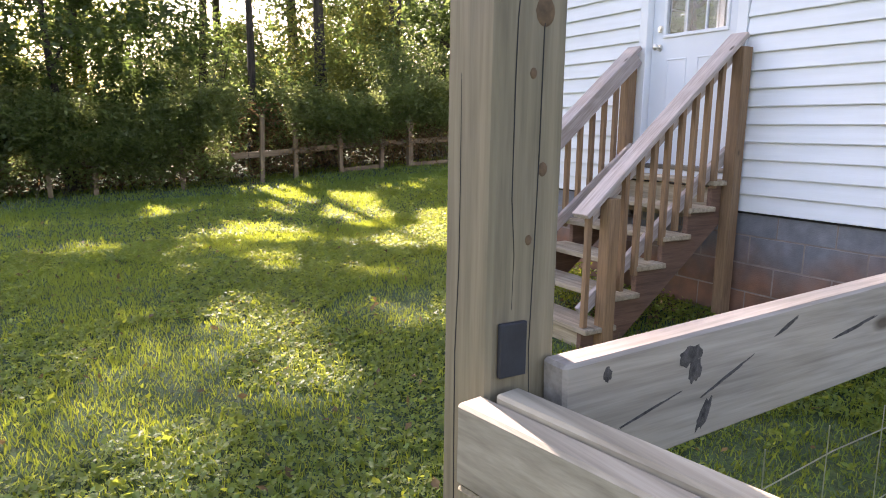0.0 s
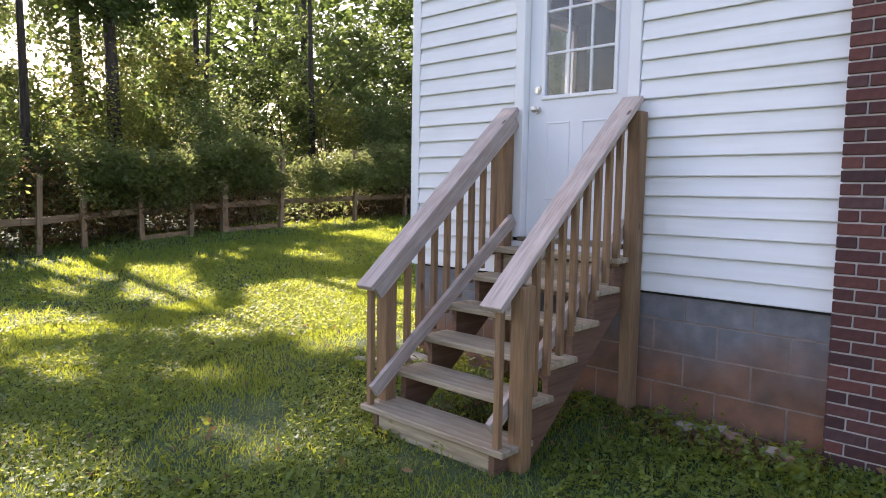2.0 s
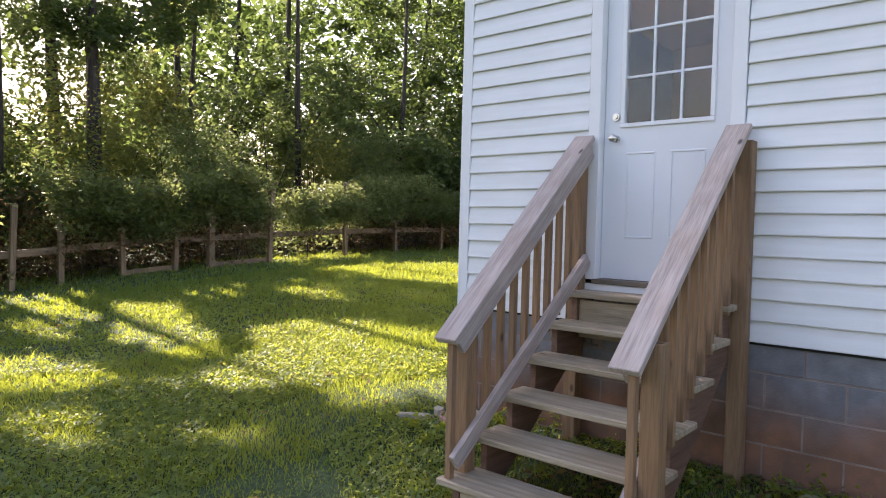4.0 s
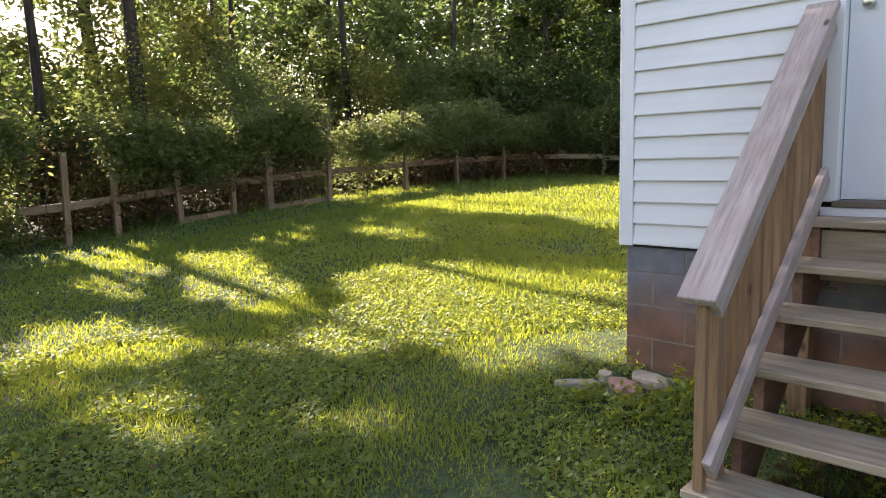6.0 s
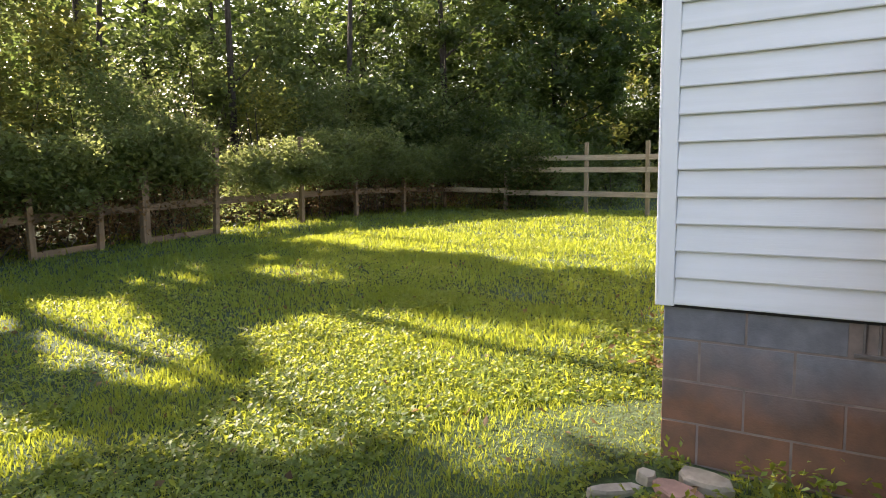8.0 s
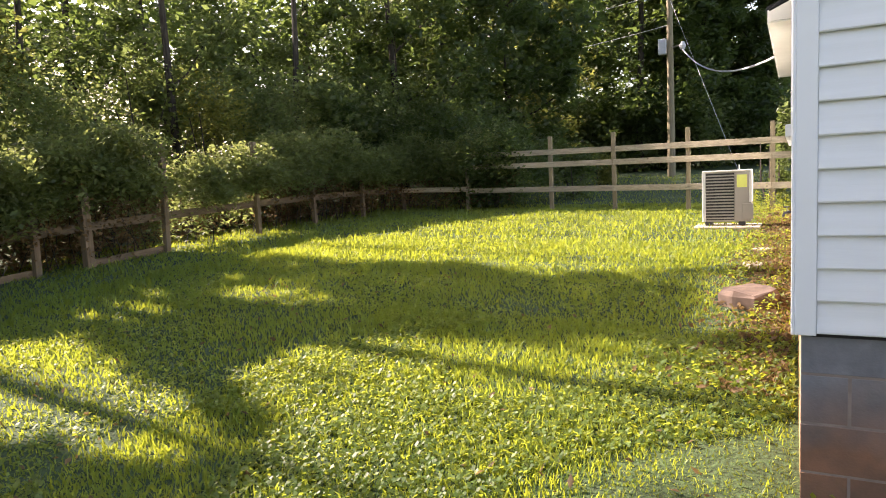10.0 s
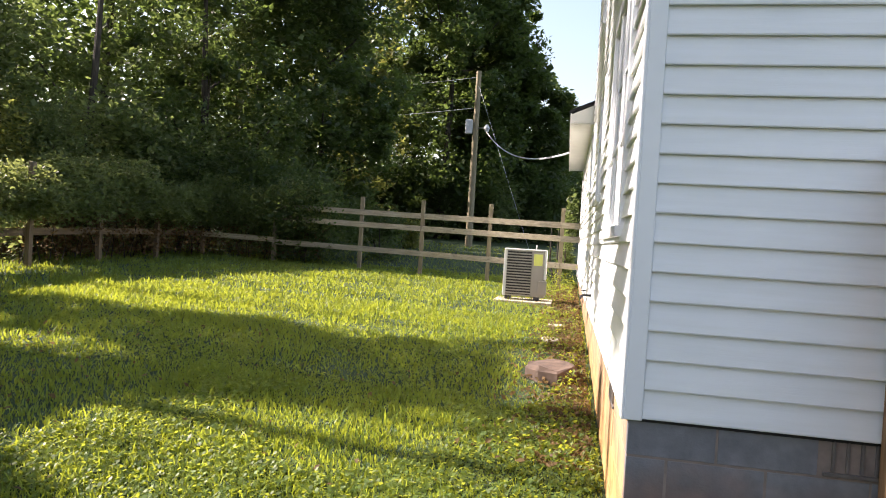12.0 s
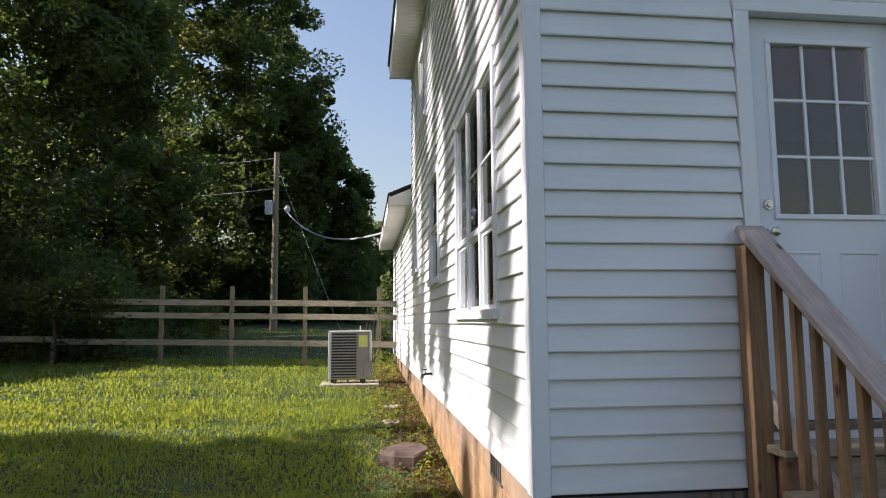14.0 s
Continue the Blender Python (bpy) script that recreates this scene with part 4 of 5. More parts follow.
# ---- yard fence ----
def build_yard_fence():
    f = empty("yard_fence", "weathered wooden post-and-rail fence round the back yard", "fence", at=(-6, 8, 0))
    inv = Matrix.Translation((6, -8, 0))
    line = [(-9.7, -7.6), (-9.7, -5.9), (-9.7, -4.25), (-9.7, -3.47), (-9.7, -1.83), (-9.7, -0.17), (-9.68, 0.6), (-9.64, 1.68), (-9.6, 2.7), (-9.45, 3.40), (-9.5, 4.87), (-9.55, 7.15), (-9.6, 9.0), (-9.6, 10.9), (-9.6, 12.9), (-7.6, 12.84), (-5.32, 12.85), (-3.74, 12.72), (-2.08, 12.45), (-0.42, 12.05)]
    for i, (x, y) in enumerate(line):
        z = gz(x, y)
        tall = 1.85 if i in (10, 11, 16, 17, 18, 19) else (1.25 + 0.12 * (i % 3))
        w = 0.065 if i == 9 else 0.045
        bm = box(x - w, y - w, z - 0.1, x + w, y + w, z + tall, 0.004)
        bm.transform(Matrix.Translation((x, y, z)) @ Matrix.Rotation(radians((i * 37 % 5 - 2) * 0.8), 4, 'X') @ Matrix.Translation((-x, -y, -z)))
        bm.transform(inv)
        # the west run takes the timber with shade put into its colour
        part("post", bm, grey_z if i > 14 else shade_brown_z, f)
    far = line + [(-0.02, 12.0)]
    for i, (a, b) in enumerate(zip(far, far[1:])):
        heights = (0.57, 1.17, 1.47) if i >= 15 else (0.05, 0.62) if i in (7, 9) else (0.62,)
        for h in heights:
            o = 0.06 if i >= 14 else -0.06
            d = Vector((b[0] - a[0], b[1] - a[1])).normalized()
            nx, ny = d.y * o, -d.x * o
            bm = beam((a[0] + nx, a[1] + ny, gz(*a) + h), (b[0] + nx, b[1] + ny, gz(*b) + h), 0.036, 0.13, 0.004)
            bm.transform(inv)
            part("rail", bm, grey_x if i >= 14 else shade_brown_y, f)


build_yard_fence()


# ---- heat pump ----
def build_ac():
    x0, x1, y0, y1 = -1.36, -0.62, 8.72, 9.04
    z0 = gz(-1.2, 8.7) + 0.055
    pad = empty("heat_pump_pad", "pale concrete pad under the heat pump", "pad", at=((x0 + x1) / 2, y0, z0 - 0.1))
    part("slab", box(-0.5, -0.25, -0.02, 0.5, 0.55, 0.085, 0.01), plain_mat("pad_concrete", (0.42, 0.36, 0.28), 0.85, vary=0.15, scale=8), pad)
    a = empty("heat_pump", "grey outdoor heat pump with a louvred front and yellow label", "air conditioner", at=((x0 + x1) / 2, y0, z0))
    body = plain_mat("grey_sheet_metal", (0.30, 0.28, 0.26), 0.5, 0.2, 0.05, 5, 0)
    frame_m = plain_mat("pale_sheet_metal", (0.62, 0.62, 0.60), 0.45, 0.1, 0.04, 5, 0)
    W, D, H = 0.74, 0.32, 0.88
    b = part("body", box(-W / 2 + 0.01, 0.012, 0.05, W / 2 - 0.01, D, H - 0.02, 0.01), body, a)
    part("top_cover", box(-W / 2, -0.012, H - 0.03, W / 2, D + 0.01, H, 0.01), frame_m, a)
    part("corner_trim", box(-W / 2 - 0.002, -0.008, 0.05, -W / 2 + 0.05, D * 0.9, H - 0.03, 0.006), frame_m, a)
    part("corner_trim", box(W / 2 - 0.04, -0.008, 0.36, W / 2 + 0.002, D * 0.9, H - 0.03, 0.006), frame_m, a)
    part("grille_back", box(-W / 2 + 0.055, 0.004, 0.08, 0.11, 0.0125, H - 0.05), dark_gap, a)
    for i in range(15):
        z = 0.095 + i * 0.049
        part("louvre", box(-W / 2 + 0.055, -0.008, z, 0.11, 0.006, z + 0.024, 0.004), body, a)
    part("service_panel", box(0.115, -0.004, 0.07, W / 2 - 0.045, 0.011, H - 0.04, 0.004), body, a)
    part("valve_cover", box(0.23, -0.03, 0.09, W / 2 + 0.02, 0.02, 0.34, 0.008), body, a, "darker valve cover")
    part("sticker", box(0.15, -0.007, 0.60, 0.30, -0.0042, 0.80), plain_mat("yellow_label", (0.62, 0.66, 0.16), 0.5, vary=0.05, dist=0), a, "yellow energy label")
    for x in (-0.28, 0.22):
        part("foot", box(x - 0.05, 0.02, -0.012, x + 0.05, D - 0.02, 0.05, 0.004), dark_metal, a)
    part("pipe", tube([(0.17, 0.2, H), (0.17, 0.2, H + 0.08)], [0.012, 0.012], 8), metal_mat, a)


build_ac()


# ---- utility pole ----
def build_pole():
    x, y = -4.45, 25.3
    z0 = gz(x, y) - 0.1
    p = empty("utility_pole", "tall weathered wooden utility pole with wires and a small transformer box", "utility pole", at=(x, y, z0))
    part("pole", tube([(0, 0, 0), (0, 0, 4.2), (0, 0, 7.75)], [0.16, 0.13, 0.11], 12), grey_z, p)
    part("meter_box", box(-0.42, -0.25, 5.05, -0.12, -0.05, 5.65, 0.02), frame_like, p, "pale metal box")
    part("bracket", beam((0.1, -0.1, 5.30), (0.5, -0.2, 5.35), 0.05, 0.05), metal_mat, p)
    part("insulator", tube([(0.5, -0.2, 5.15), (0.5, -0.2, 5.3), (0.5, -0.2, 5.45)], [0.08, 0.13, 0.06], 10), frame_like, p, "white insulator")

    def wire(a, b, sag, r, n=14):
        a, b = Vector(a), Vector(b)
        pts = [a.lerp(b, i / n) - Vector((0, 0, sag * 4 * (i / n) * (1 - i / n))) for i in range(n + 1)]
        part("wire", tube(pts, [r] * (n + 1), 6), cable, p, "hanging service cable")

    wire((0.5, -0.2, 5.15), (4.2, -14.5, 2.45), 0.55, 0.022)
    wire((0, 0, 7.5), (-14, 3, 7.5), 0.3, 0.012)
    wire((0, 0, 6.2), (-14, 3, 6.1), 0.3, 0.012)
    wire((0, 0, 7.2), (3.2, -7.5, -0.2), 0.0, 0.006)


frame_like = plain_mat("pale_enamel", (0.55, 0.56, 0.58), 0.45, vary=0.05)
cable = plain_mat("cable_jacket", (0.45, 0.46, 0.50), 0.5, vary=0.05, dist=0)
build_pole()


# ---- trees ----
def crown_points(rng, cx, cy, zb, zt, r, n, clumps):
    """Clumped leaf places in a tall uneven crown."""
    h = zt - zb
    c = []
    while len(c) < clumps:
        u = rng.random()
        rad = r * (0.45 + 0.75 * math.sin(math.pi * min(1, u * 0.85 + 0.12))) * math.sqrt(rng.random()) * rng.uniform(0.8, 1.15)
        a = rng.uniform(0, math.tau)
        c.append((cx + rad * math.cos(a), cy + rad * math.sin(a), zb + u * h, rng.uniform(0.32, 1.0) * (0.6 + r / 5)))
    c = np.array(c)
    k = rng.integers(0, clumps, n)
    d = rng.normal(size=(n, 3))
    d /= np.linalg.norm(d, axis=1)[:, None]
    d *= (rng.random(n) ** 0.45)[:, None]
    return c[k, :3] + d * c[k, 3:4] * (1, 1, 0.72), c


def build_tree(name, label, x, y, height, r, n, mat, rng, zb=2.0, trunk=0.22, clumps=60, leaf=0.13, group="trees behind the fence"):
    z0 = gz(x, y) - 0.1
    t = empty(name, label, "tree", group, at=(x, y, z0))
    bm = bmesh.new()
    top = height * 0.85
    lean = rng.uniform(-0.03, 0.03, 2)
    pts = [Vector((lean[0] * top * s + 0.15 * math.sin(3 * s + x), lean[1] * top * s + 0.15 * math.sin(4 * s + y), top * s)) for s in np.linspace(0, 1, 9)]
    tube(pts, [trunk * (1.35 if i == 0 else max(0.10, 1 - 0.13 * i)) for i in range(9)], 9, bm)
    part("trunk", bm, bark, t)
    p, c = crown_points(rng, 0, 0, zb, height, r, n, clumps)
    for q in c[:: max(1, clumps // 10)]:
        s = min(1, max(0.15, (q[2] - r * 0.35) / top))
        a = pts[min(7, int(s * 8))]
        e = Vector(q[:3])
        m = a.lerp(e, 0.5) + Vector((0, 0, -0.15))
        along = np.array([a.lerp(e, u / 8) + Vector((x, y, z0)) for u in range(9)])
        if not sunlit(along, rng, 0).all():
            continue
        part("limb", tube([a, m, e], [trunk * 0.32, trunk * 0.2, 0.02], 5), bark, t)
    w = p + (x, y, z0)
    ok = w[:, 2] > gz_np(w[:, 0], w[:, 1]) + 0.1
    inside = (w[:, 0] > -0.7) & (w[:, 1] > -1) & (w[:, 1] < 22)
    ob = leaves("crown", w[ok & ~inside], leaf, mat, None, rng)
    ob.parent = t
    ob.matrix_parent_inverse = Matrix.Translation((-x, -y, -z0))
    return t


def build_woods():
    rng = np.random.default_rng(21)
    kinds = ((leaf_dark, "tall dark green broadleaf tree with dense foliage"), (leaf_mid, "tall green broadleaf tree with loose foliage"), (leaf_gold, "tall yellow-green tree lit by the sun"))
    spots = [
        # x, y, height, crown radius, leaves, kind, crown base, trunk radius
        (-12.0, 1.94, 16, 2.7, 21000, 0, 4.9, 0.19), (-14.6, -0.4, 18, 2.6, 13000, 1, 3.6, 0.15), (-10.9, -3.9, 8, 2.2, 20000, 0, 1.0, 0.12),
        (-12.6, -7.6, 11, 3.0, 16000, 0, 1.2, 0.15), (-14.2, -5.4, 17, 3.0, 13000, 0, 5.5, 0.16), (-15.2, -3.2, 18, 2.8, 12000, 2, 3.0, 0.22), (-12.4, 0.3, 16, 2.0, 12000, 0, 4.4, 0.12), (-16.5, 3.0, 19, 2.8, 16000, 1, 5.0, 0.22),
        (-13.6, 5.2, 17, 2.3, 15000, 2, 3.4, 0.09), (-17.0, 6.4, 17, 3.0, 20000, 1, 4.5, 0.16), (-13.2, 8.4, 16, 2.6, 21000, 1, 2.4, 0.12),
        (-16.5, 10.6, 18, 3.2, 18000, 0, 3.0, 0.18), (-12.4, 11.8, 15, 2.6, 26000, 1, 1.4, 0.13), (-11.2, 15.4, 15, 2.8, 28000, 0, 1.0, 0.16),
        (-15.0, 16.0, 18, 3.2, 20000, 0, 2.0, 0.2), (-8.6, 18.6, 12, 2.4, 26000, 0, 0.8, 0.14), (-12.6, 21.5, 17, 3.4, 28000, 1, 1.0, 0.2),
        (-11.4, 25.5, 18, 3.2, 42000, 2, 0.6, 0.2), (-6.7, 30.5, 20.5, 3.8, 54000, 0, 0.4, 0.22), (-12.8, 31.0, 21, 4.4, 28000, 0, 0.8, 0.2),
        (-4.2, 34.0, 13, 2.3, 34000, 0, 0.6, 0.16), (-1.9, 37.0, 9.5, 2.2, 18000, 0, 0.5, 0.12), (-7.5, 39.0, 19, 4.5, 22000, 0, 0.5, 0.2),
        (-19.5, 1.0, 17, 3.4, 12000, 1, 6.0, 0.2), (-20.5, 11.0, 18, 3.8, 12000, 0, 2.0, 0.2), (-0.4, 56.0, 9, 4.0, 14000, 1, 0.4, 0.2),
    ]
    for x, y, h, r, n, k, zb, tr in spots:
        dist = math.hypot(x, y + 3)
        build_tree("tree", kinds[k][1], x, y, h, r, int(n * (1.5 if dist < 18 else 1.0)), kinds[k][0], rng, zb, tr, 46 + n // 300, 0.086 + 0.0052 * dist + (0.03 if dist > 22 else 0))


build_woods()


def build_shrub(x, y, r, h, n, mat, rng, label, size=0.10, low=0.12):
    z0 = gz(x, y)
    t = empty("shrub", label, "shrub", "undergrowth behind the fence", at=(x, y, z0))
    for k in range(3):
        a = k * 2.1 + x
        part("stem", tube([(0, 0, -0.05), (0.2 * math.cos(a), 0.2 * math.sin(a), h * 0.35), (0.5 * r * math.cos(a), 0.5 * r * math.sin(a), h * 0.75)], [0.03, 0.022, 0.008], 5), bark, t)
    m = max(8, n // 220)
    c = np.stack([rng.normal(0, r * 0.45, m), rng.normal(0, r * 0.45, m), rng.uniform(low, 0.92, m) * h], 1)
    p = c[rng.integers(0, m, n)] + rng.normal(size=(n, 3)) * (0.26 * r, 0.26 * r, 0.14 * h)
    w = p + (x, y, z0)
    ok = (w[:, 2] > gz_np(w[:, 0], w[:, 1]) + 0.03) & (w[:, 0] < -0.1)
    ob = leaves("foliage", w[ok], size, mat, None, rng)
    ob.parent = t
    ob.matrix_parent_inverse = Matrix.Translation((-x, -y, -z0))


def build_undergrowth():
    rng = np.random.default_rng(27)
    for i in range(15):
        y = -8.0 + i * 1.45
        mat = (vine_leaf, leaf_mid, leaf_gold, leaf_dark)[(i * 7 + 1) % 4]
        build_shrub(-11.1 - rng.uniform(0, 0.8), y + rng.uniform(-0.3, 0.3), rng.uniform(0.9, 1.3), rng.uniform(2.4, 3.5), 6400, mat, rng, "dense leafy shrub grown up behind the fence", 0.095, 0.42)
    for i in range(9):
        build_shrub(-13.4 - rng.uniform(0, 1.5), -8 + i * 2.6, 1.7, rng.uniform(3.6, 5.0), 5200, (leaf_mid, leaf_gold, leaf_dark)[i % 3], rng, "tall leafy undergrowth between the trees", 0.15)
    for x, y, r, h, n, k in ((-8.6, 14.6, 1.3, 3.4, 9000, 0), (-7.0, 13.35, 0.95, 2.3, 9000, 0), (-10.6, 13.4, 1.2, 3.4, 6000, 1), (-5.6, 15.6, 0.9, 1.5, 3000, 0), (-0.5, 12.9, 0.4, 1.9, 3600, 1)):
        build_shrub(x, y, r, h, n, (leaf_dark, leaf_mid, leaf_gold)[k], rng, "leafy shrub beside the back fence", 0.11)
    for i in range(9):
        build_shrub(-14.5 + i * 1.75, 29.5 + 1.5 * math.sin(i * 2.0) + i * 0.4, 1.7, 3.4, 4200, leaf_dark if i % 3 else leaf_mid, rng, "dark shrub at the foot of the far trees", 0.22)
    build_shrub(-6.2, 21.0, 0.5, 1.1, 1500, leaf_gold, rng, "small sunlit bush in the far lawn", 0.12)
    # shaded thicket under the shrubs
    m = 26000
    y = rng.uniform(-9, 13, m)
    x = -11.4 + rng.normal(0, 0.35, m) + 0.3 * np.sin(y * 2.1)
    z = gz_np(x, y) + rng.uniform(0, 1.75, m)
    ob = leaves("thicket", np.stack([x, y, z], 1), 0.13, dry_leaf, None, rng)
    tagged(ob, "dim brown thicket of twigs and dead leaves under the shrubs", "undergrowth", kind="stuff")
    # distant woods that close the view
    m = 60000
    a = rng.uniform(0, 1, m)
    x = np.where(a < 0.5, rng.normal(-25, 2.5, m), -25 + (a - 0.5) * 2 * 45)
    y = np.where(a < 0.5, -16 + a * 2 * 66, 62 + rng.normal(0, 2.5, m))
    top = np.where(a < 0.5, np.clip(3.6 + (y - 5) * 0.9, 3.4, 15) + 1.2 * np.sin(y * 0.7), np.clip(6 - (x + 3) * 1.5, 6, 17) + 1.2 * np.sin(x * 0.6))
    z = gz_np(x, y) + rng.uniform(0, 1, m) ** 0.8 * top
    ob = leaves("far_woods", np.stack([x, y, z], 1), 0.55, leaf_dark, None, rng, gaps=False)
    tagged(ob, "dark woods far behind the yard", "woods", kind="stuff")


build_undergrowth()


# ---- hedge of vines on the fence ----
def build_vines():
    rng = np.random.default_rng(31)
    line = [(-9.6, -7.5), (-9.7, -2.5), (-9.7, 1.83), (-9.5, 3.6), (-9.55, 7.15), (-9.7, 10.0), (-9.5, 13.1), (-6.4, 13.2)]
    seg = []
    for i, (a, b) in enumerate(zip(line, line[1:])):
        L = math.dist(a, b)
        n = int(L * 6)
        for j in range(n):
            u = (j + rng.random()) / n
            seg.append((a[0] + (b[0] - a[0]) * u, a[1] + (b[1] - a[1]) * u))
    pts, dry = [], []
    for x, y in seg:
        z = gz(x, y)
        back = y > 13.0
        low = y < -0.4
        bright = 4.7 < y < 7.4
        top = rng.uniform(1.66, 1.98) + 0.14 * math.sin(x * 3 + y * 1.3)
        for k in range(6):
            off = rng.uniform(-0.5, 0.42)
            c = np.array((x + (0 if back else off), y + rng.uniform(-0.2, 0.2) - (0.1 if back else 0), z + top - rng.uniform(0, 0.84)))
            pts.append(c + rng.normal(size=(170, 3)) * (0.17, 0.24, 0.11))
        for k in range(3 if rng.random() < 0.4 else 1):
            # shoots that hang from the band
            c = np.array((x + rng.uniform(-0.1, 0.3), y + rng.uniform(-0.2, 0.2), z + rng.uniform(1.0, 1.4)))
            pts.append(c + rng.normal(size=(26, 3)) * (0.05, 0.05, 0.13))
        if low:
            for k in range(2):
                c = np.array((x + rng.uniform(0.1, 0.38), y + rng.uniform(-0.15, 0.15), z + rng.uniform(0.25, 1.35)))
                pts.append(c + rng.normal(size=(110, 3)) * (0.10, 0.2, 0.2))
        if low or bright:
            c = np.array((x - rng.uniform(0.1, 0.35) + (0.3 if low else 0), y + rng.uniform(-0.15, 0.15), z + rng.uniform(0.35, 1.2)))
            pts.append(c + rng.normal(size=(190, 3)) * (0.09, 0.22, 0.24))
        else:
            c = np.array((x - rng.uniform(0.5, 1.0), y, z + rng.uniform(0.2, 1.1)))
            pts.append(c + rng.normal(size=(70, 3)) * (0.15, 0.25, 0.3))
            c = np.array((x + rng.uniform(0.08, 0.2), y, z + rng.uniform(0.35, 1.0)))
            dry.append(c + rng.normal(size=(60, 3)) * (0.05, 0.16, 0.22))
        for k in range(2):
            c = np.array((x - rng.uniform(0.3, 1.0), y + rng.uniform(-0.15, 0.15), z + rng.uniform(0.1, 1.1)))
            dry.append(c + rng.normal(size=(80, 3)) * (0.14, 0.24, 0.28))
    p = np.concatenate(pts)
    p = p[p[:, 2] > gz_np(p[:, 0], p[:, 1]) + 0.02]
    ob = leaves("vine_hedge", p, 0.088, vine_leaf, None, rng)
    tagged(ob, "tangle of green vines grown over the wooden fence", "hedge", kind="stuff")
    p = np.concatenate(dry)
    p = p[p[:, 2] > gz_np(p[:, 0], p[:, 1]) + 0.02]
    ob = leaves("dry_undergrowth", p, 0.07, dry_leaf, None, rng)
    tagged(ob, "brown dry leaves and stems tangled low behind the fence", "undergrowth", kind="stuff")
    # thin stems through the tangle
    stems = bmesh.new()
    for i in range(150):
        x, y = seg[int(rng.integers(0, len(seg)))]
        x -= rng.uniform(0.0, 0.7)
        z = gz(x, y)
        a = Vector((x, y, z))
        b = a + Vector((rng.uniform(-0.2, 0.2), rng.uniform(-0.5, 0.5), rng.uniform(0.6, 1.5)))
        tube([a, a.lerp(b, 0.5) + Vector((0.05, rng.uniform(-0.1, 0.1), 0)), b], [0.009, 0.007, 0.004], 4, stems)
    tagged(part("vine_stems", stems, bark), "thin brown stems among the vines", "stems", kind="stuff")


build_vines()

# ---- stones, litter, weeds ----
stone_m = plain_mat("pale_stone", (0.38, 0.33, 0.25), 0.85, vary=0.35, scale=9, dist=0.004)
stone_pink = plain_mat("pinkish_stone", (0.33, 0.20, 0.15), 0.85, vary=0.3, scale=11, dist=0.004)
stone_red = plain_mat("reddish_stone", (0.115, 0.078, 0.06), 0.85, vary=0.3, scale=9, dist=0.004)


def build_stone(name, label, x, y, rx, ry, h, turn, mat, seed, tilt=0.0):
    t = tagged(new(name, bpy.data.meshes.new(name)), label, "stone", "loose stones by the house corner")
    bm = bmesh.new()
    r = random.Random(seed)
    n = 9
    ring = []
    for k in range(n):
        a = k * math.tau / n
        q = r.uniform(0.8, 1.08)
        ring.append((rx * math.cos(a) * q, ry * math.sin(a) * q))
    lo = [bm.verts.new((u * 1.02, v * 1.02, -0.02)) for u, v in ring]
    mi = [bm.verts.new((u * 1.03, v * 1.03, h * 0.7)) for u, v in ring]
    hi = [bm.verts.new((u * 0.93, v * 0.93, h + r.uniform(-0.15, 0.15) * h)) for u, v in ring]
    bm.faces.new(lo[::-1])
    bm.faces.new(hi)
    for a, b in ((lo, mi), (mi, hi)):
        for k in range(n):
            bm.faces.new((a[k], a[(k + 1) % n], b[(k + 1) % n], b[k]))
    bm.to_mesh(t.data)
    bm.free()
    t.data.materials.append(mat)
    t.location = (x, y, gz(x, y) + 0.005)
    t.rotation_euler = (radians(tilt), radians(tilt * 0.5), radians(turn))


for k, (x, y, rx, ry, h, turn, m, tilt) in enumerate((
        (0.27, -0.16, 0.13, 0.07, 0.045, -14, stone_m, 9), (0.19, -0.31, 0.14, 0.065, 0.035, -25, stone_pink, 6), (-0.06, -0.42, 0.13, 0.045, 0.03, 48, stone_m, 9),
        (0.03, -0.25, 0.05, 0.035, 0.05, 10, stone_m, 14), (0.80, -0.42, 0.07, 0.06, 0.11, 20, stone_m, 8),
        (2.52, -0.17, 0.085, 0.05, 0.05, 10, stone_m, 6), (2.68, -0.12, 0.07, 0.045, 0.06, 40, stone_m, -8), (2.80, -0.15, 0.09, 0.05, 0.055, -15, stone_pink, 6), (3.02, -0.20, 0.08, 0.05, 0.05, 5, stone_m, 5), (3.13, -0.25, 0.06, 0.05, 0.05, 60, stone_pink, 9))):
    build_stone("stone", ("flat broken pinkish stone in the weeds" if m is stone_pink else "flat broken pale stone in the weeds"), x, y, rx, ry, h, turn, m, k, tilt)
build_stone("stepping_stone", "rounded flat pinkish stepping stone beside the wall", -0.38, 3.45, 0.27, 0.30, 0.12, 5, stone_red, 12)
build_stone("stepping_stone", "small pale flat stone in the leaf litter", -0.42, 5.2, 0.12, 0.16, 0.03, 15, stone_m, 14)
build_stone("stepping_stone", "small pale flat stone in the leaf litter", -0.38, 6.3, 0.13, 0.13, 0.03, 50, stone_m, 15)


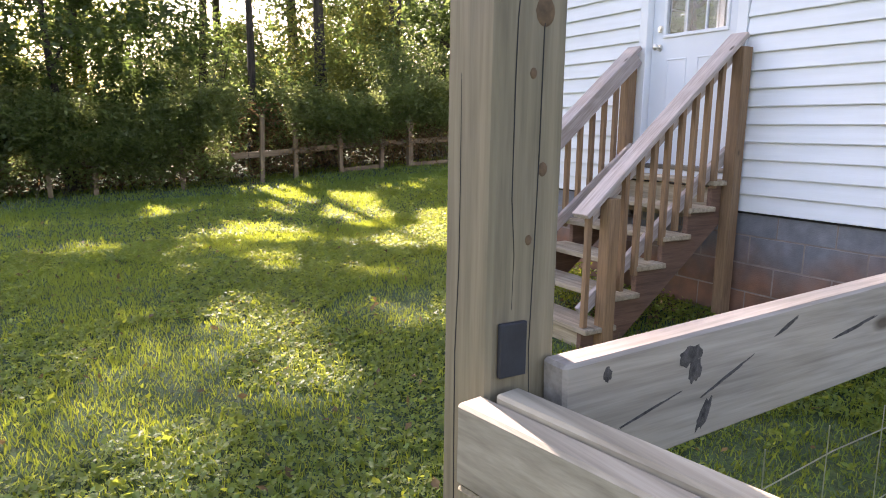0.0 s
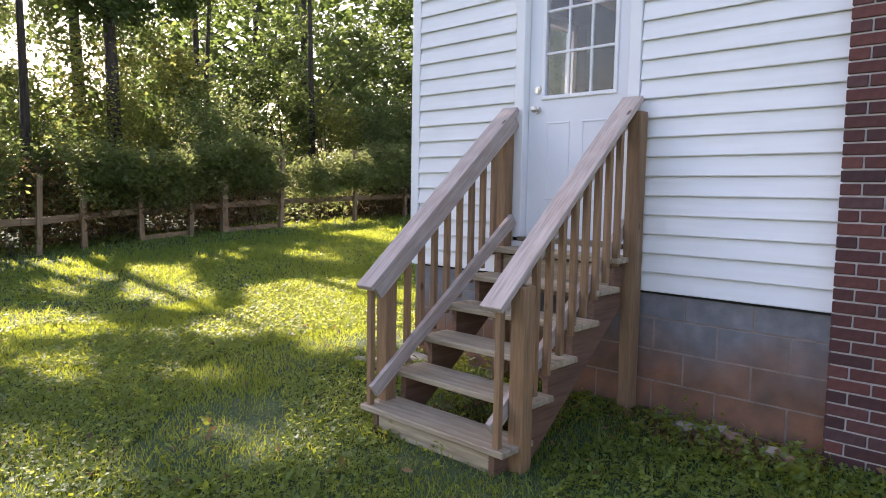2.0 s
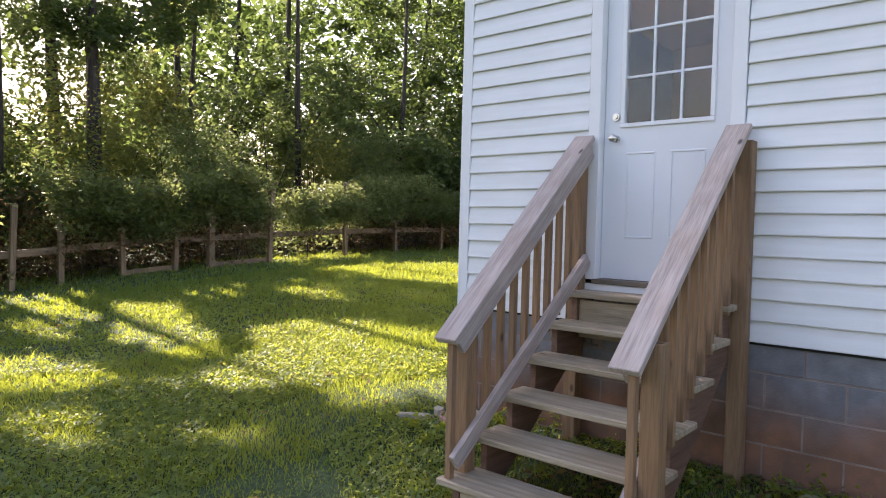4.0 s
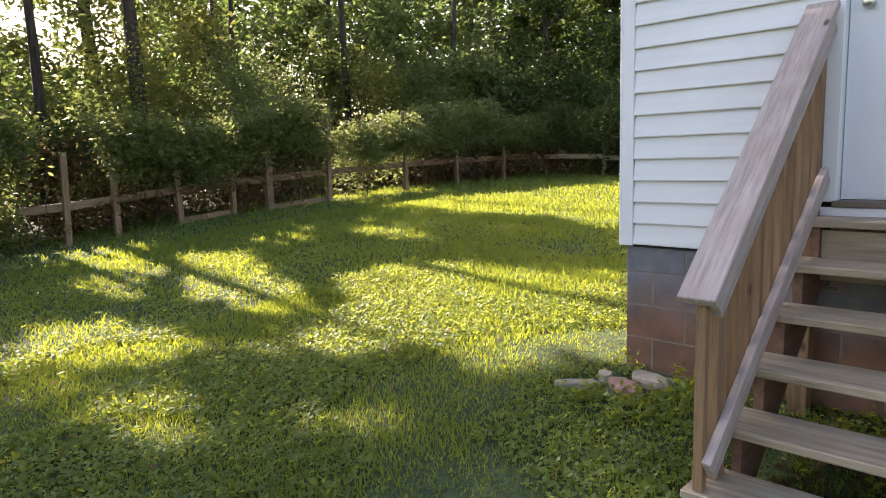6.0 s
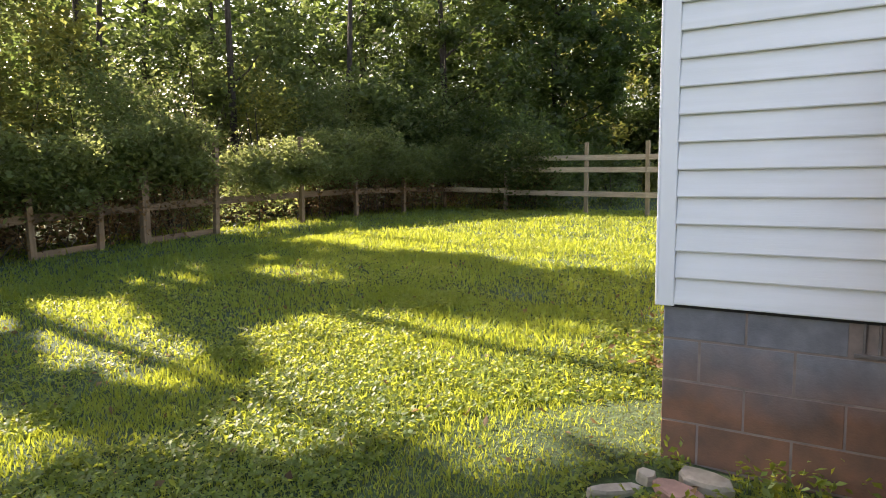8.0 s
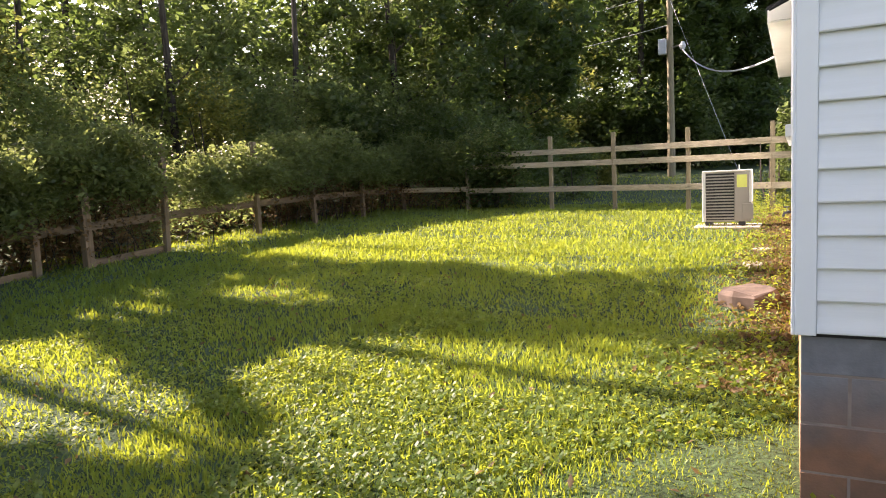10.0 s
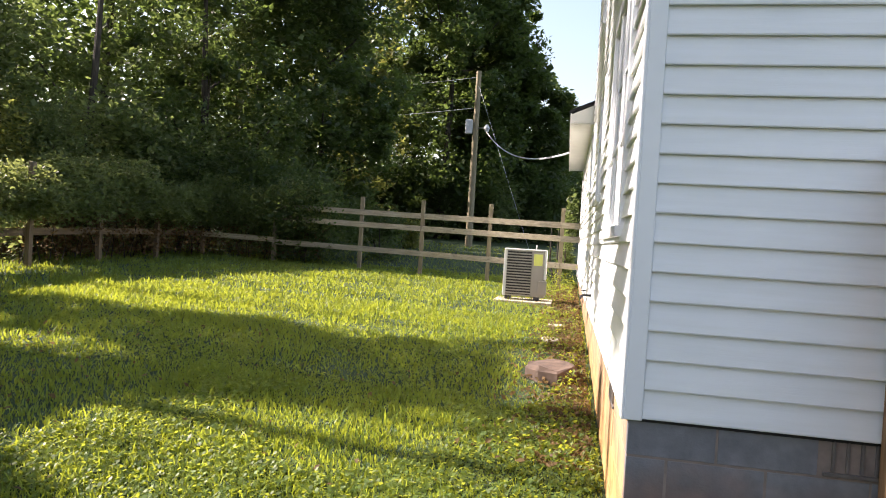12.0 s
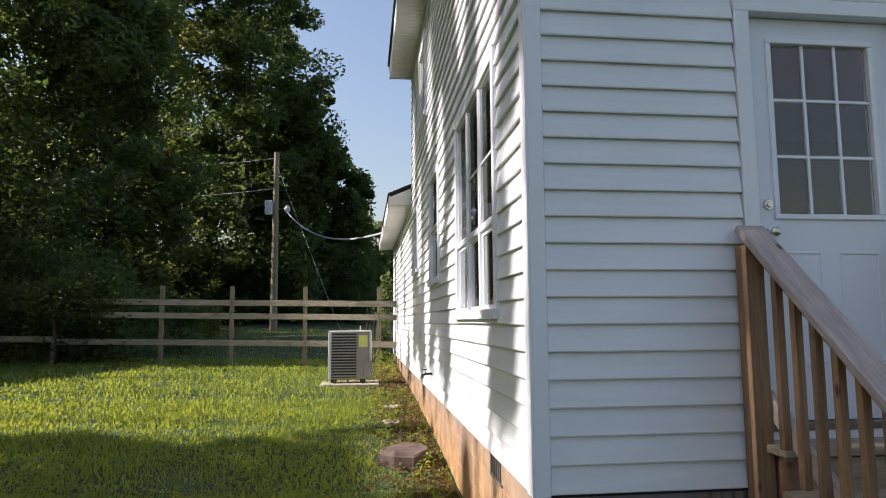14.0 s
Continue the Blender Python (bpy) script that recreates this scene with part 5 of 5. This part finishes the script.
def build_litter():
    rng = np.random.default_rng(41)
    p = np.concatenate([np.stack([-np.abs(rng.normal(0.12, 0.26, 5200)) - 0.03, rng.uniform(1.2, 13, 5200)], 1),
                        np.stack([rng.normal(2.7, 0.28, 420), rng.normal(-0.22, 0.12, 420)], 1),
                        np.stack([rng.uniform(1.15, 2.0, 260), rng.uniform(-1.2, -0.1, 260)], 1),
                        np.stack([rng.uniform(-6, 4.5, 900), rng.uniform(-5, 4, 900)], 1)])
    p = p[~((p[:, 0] > 0.0) & (p[:, 1] > -0.03))]
    c = np.stack([p[:, 0], p[:, 1], gz_np(p[:, 0], p[:, 1]) + rng.uniform(0.012, 0.05, len(p))], 1)
    ob = leaves("leaf_litter", c, 0.055, dry_leaf, None, rng, gaps=False)
    tagged(ob, "brown dead leaves scattered along the foot of the wall", "leaf litter", kind="stuff")
    # broad weeds at the foot of the walls and under the steps
    q = []
    for x0, x1, y0, y1, n in ((0.0, 1.0, -0.75, -0.03, 80), (2.2, 3.3, -0.5, -0.05, 60), (-0.6, -0.05, 1.0, 8.0, 110), (1.2, 2.0, -1.1, -0.1, 34), (-0.9, -0.1, 9.2, 12.4, 90), (2.3, 4.4, -1.6, -0.4, 30), (-4, 4, -4.5, -1.5, 110)):
        for _ in range(n):
            x, y = rng.uniform(x0, x1), rng.uniform(y0, y1)
            h = rng.uniform(0.03, 0.10) if y < 9 else rng.uniform(0.05, 0.4)
            q.append(np.array((x, y, gz(x, y) + h)) + rng.normal(size=(14, 3)) * (0.035, 0.035, 0.02 + h * 0.2))
    q = np.concatenate(q)
    q = q[~((q[:, 0] > -0.02) & (q[:, 1] > -0.02))]
    q = q[(q[:, 2] > gz_np(q[:, 0], q[:, 1]) + 0.005) & off_stones(q)]
    ob = leaves("weeds", q, 0.042, clover_mat, None, rng, gaps=False)
    tagged(ob, "broad-leaved green weeds at the foot of the house", "weeds", kind="stuff")


build_litter()

# ---- pieces of the walls, last ----
# the courses to either side of the door were hung at slightly different spacings
lay_siding(wall_s, 0.076, DOOR_HOLE[0], SID0, WALL_TOP)
lay_siding(wall_s, DOOR_HOLE[0], DOOR_HOLE[1], SID0 + 18 * SID + 0.12, WALL_TOP, holes=(DOOR_HOLE,))
lay_siding(wall_s, DOOR_HOLE[1], BRICK_X, SID0, WALL_TOP, SID=0.121)
lay_siding(wall_w, 0.076, HOUSE_END - 0.062, SID0, WALL_TOP, True, 0.0, [(w[0] - 0.0, w[1] + 0.0, w[2], w[3]) for w in WIN])
lay_siding(wing, WING[1] - 0.06, WING[3] - 0.082, SID0, WING[4], True, WING[0])


def block_piece(length, name="block", material=block):
    me = bpy.data.meshes.get("%s_%.3f" % (name, length))
    if not me:
        bm = box(0, 0, 0, length, 0.05, 0.193, 0.0022)
        me = bpy.data.meshes.new("%s_%.3f" % (name, length))
        bm.to_mesh(me)
        bm.free()
        me.materials.append(material)
    return me


def lay_blocks():
    rng = random.Random(5)
    for row in range(-2, 4):
        z = 0.017 + 0.203 * row + 0.005
        shift = 0.397 if row % 2 else 0.196
        # south face
        x = 0.022
        nxt = shift
        while x < BRICK_X:
            e = min(nxt, BRICK_X)
            if row == 3 and x < 0.8 and e > 1.0:
                e = 0.81
            if not (row == 3 and x > 0.78 and x < 1.1):
                ob = new("block", block_piece(round(e - x - 0.01, 3)))
                ob.parent = foundation
                ob.location = (x, 0.022 + rng.uniform(-0.0015, 0.0015), z)
            x, nxt = (e, e + 0.403) if not (row == 3 and abs(e - 0.81) < 0.01) else (e, 1.172)
        y, nxt = 0.035, 0.6 - shift
        while y < WING[3]:
            e = min(nxt, WING[3])
            ob = new("block", block_piece(round(e - y - 0.01, 3), "clay_block", block_west))
            ob.parent = foundation
            ob.matrix_basis = Matrix.Translation((0.022 + rng.uniform(-0.0015, 0.0015), e, z)) @ Matrix.Rotation(radians(-90), 4, "Z")
            y, nxt = e, e + 0.403


lay_blocks()


def lay_bricks():
    rng = random.Random(6)
    bm = box(0, 0, 0, 0.194, 0.09, 0.057, 0.003)
    full = bpy.data.meshes.new("brick")
    bm.to_mesh(full)
    bm.free()
    full.materials.append(brick_red)
    bm = box(0, 0, 0, 0.092, 0.09, 0.057, 0.003)
    half = bpy.data.meshes.new("brick_half")
    bm.to_mesh(half)
    bm.free()
    half.materials.append(brick_red)
    far = bmesh.new()
    for row in range(-4, 98):
        z = 0.005 + row * 0.0675
        x = BRICK_X
        if row % 2:
            if row < 56:
                ob = new("brick", half)
                ob.parent, ob.location = brick_wall, (x, BY + rng.uniform(-0.002, 0.001), z)
            else:
                box(x, BY, z, x + 0.092, 0.0, z + 0.057, 0, far)
            x += 0.102
        col = 0
        while x < 7.2:
            if row < 56 and col < 4:
                ob = new("brick", full)
                ob.parent, ob.location = brick_wall, (x, BY + rng.uniform(-0.002, 0.001), z)
            elif row < 60 and col < 8:
                box(x, BY, z, x + 0.194, 0.0, z + 0.057, 0, far)
            x += 0.204
            col += 1
    ob = part("brick_field", far, brick_red, brick_wall)
    tagged(ob, kind="stuff")


lay_bricks()
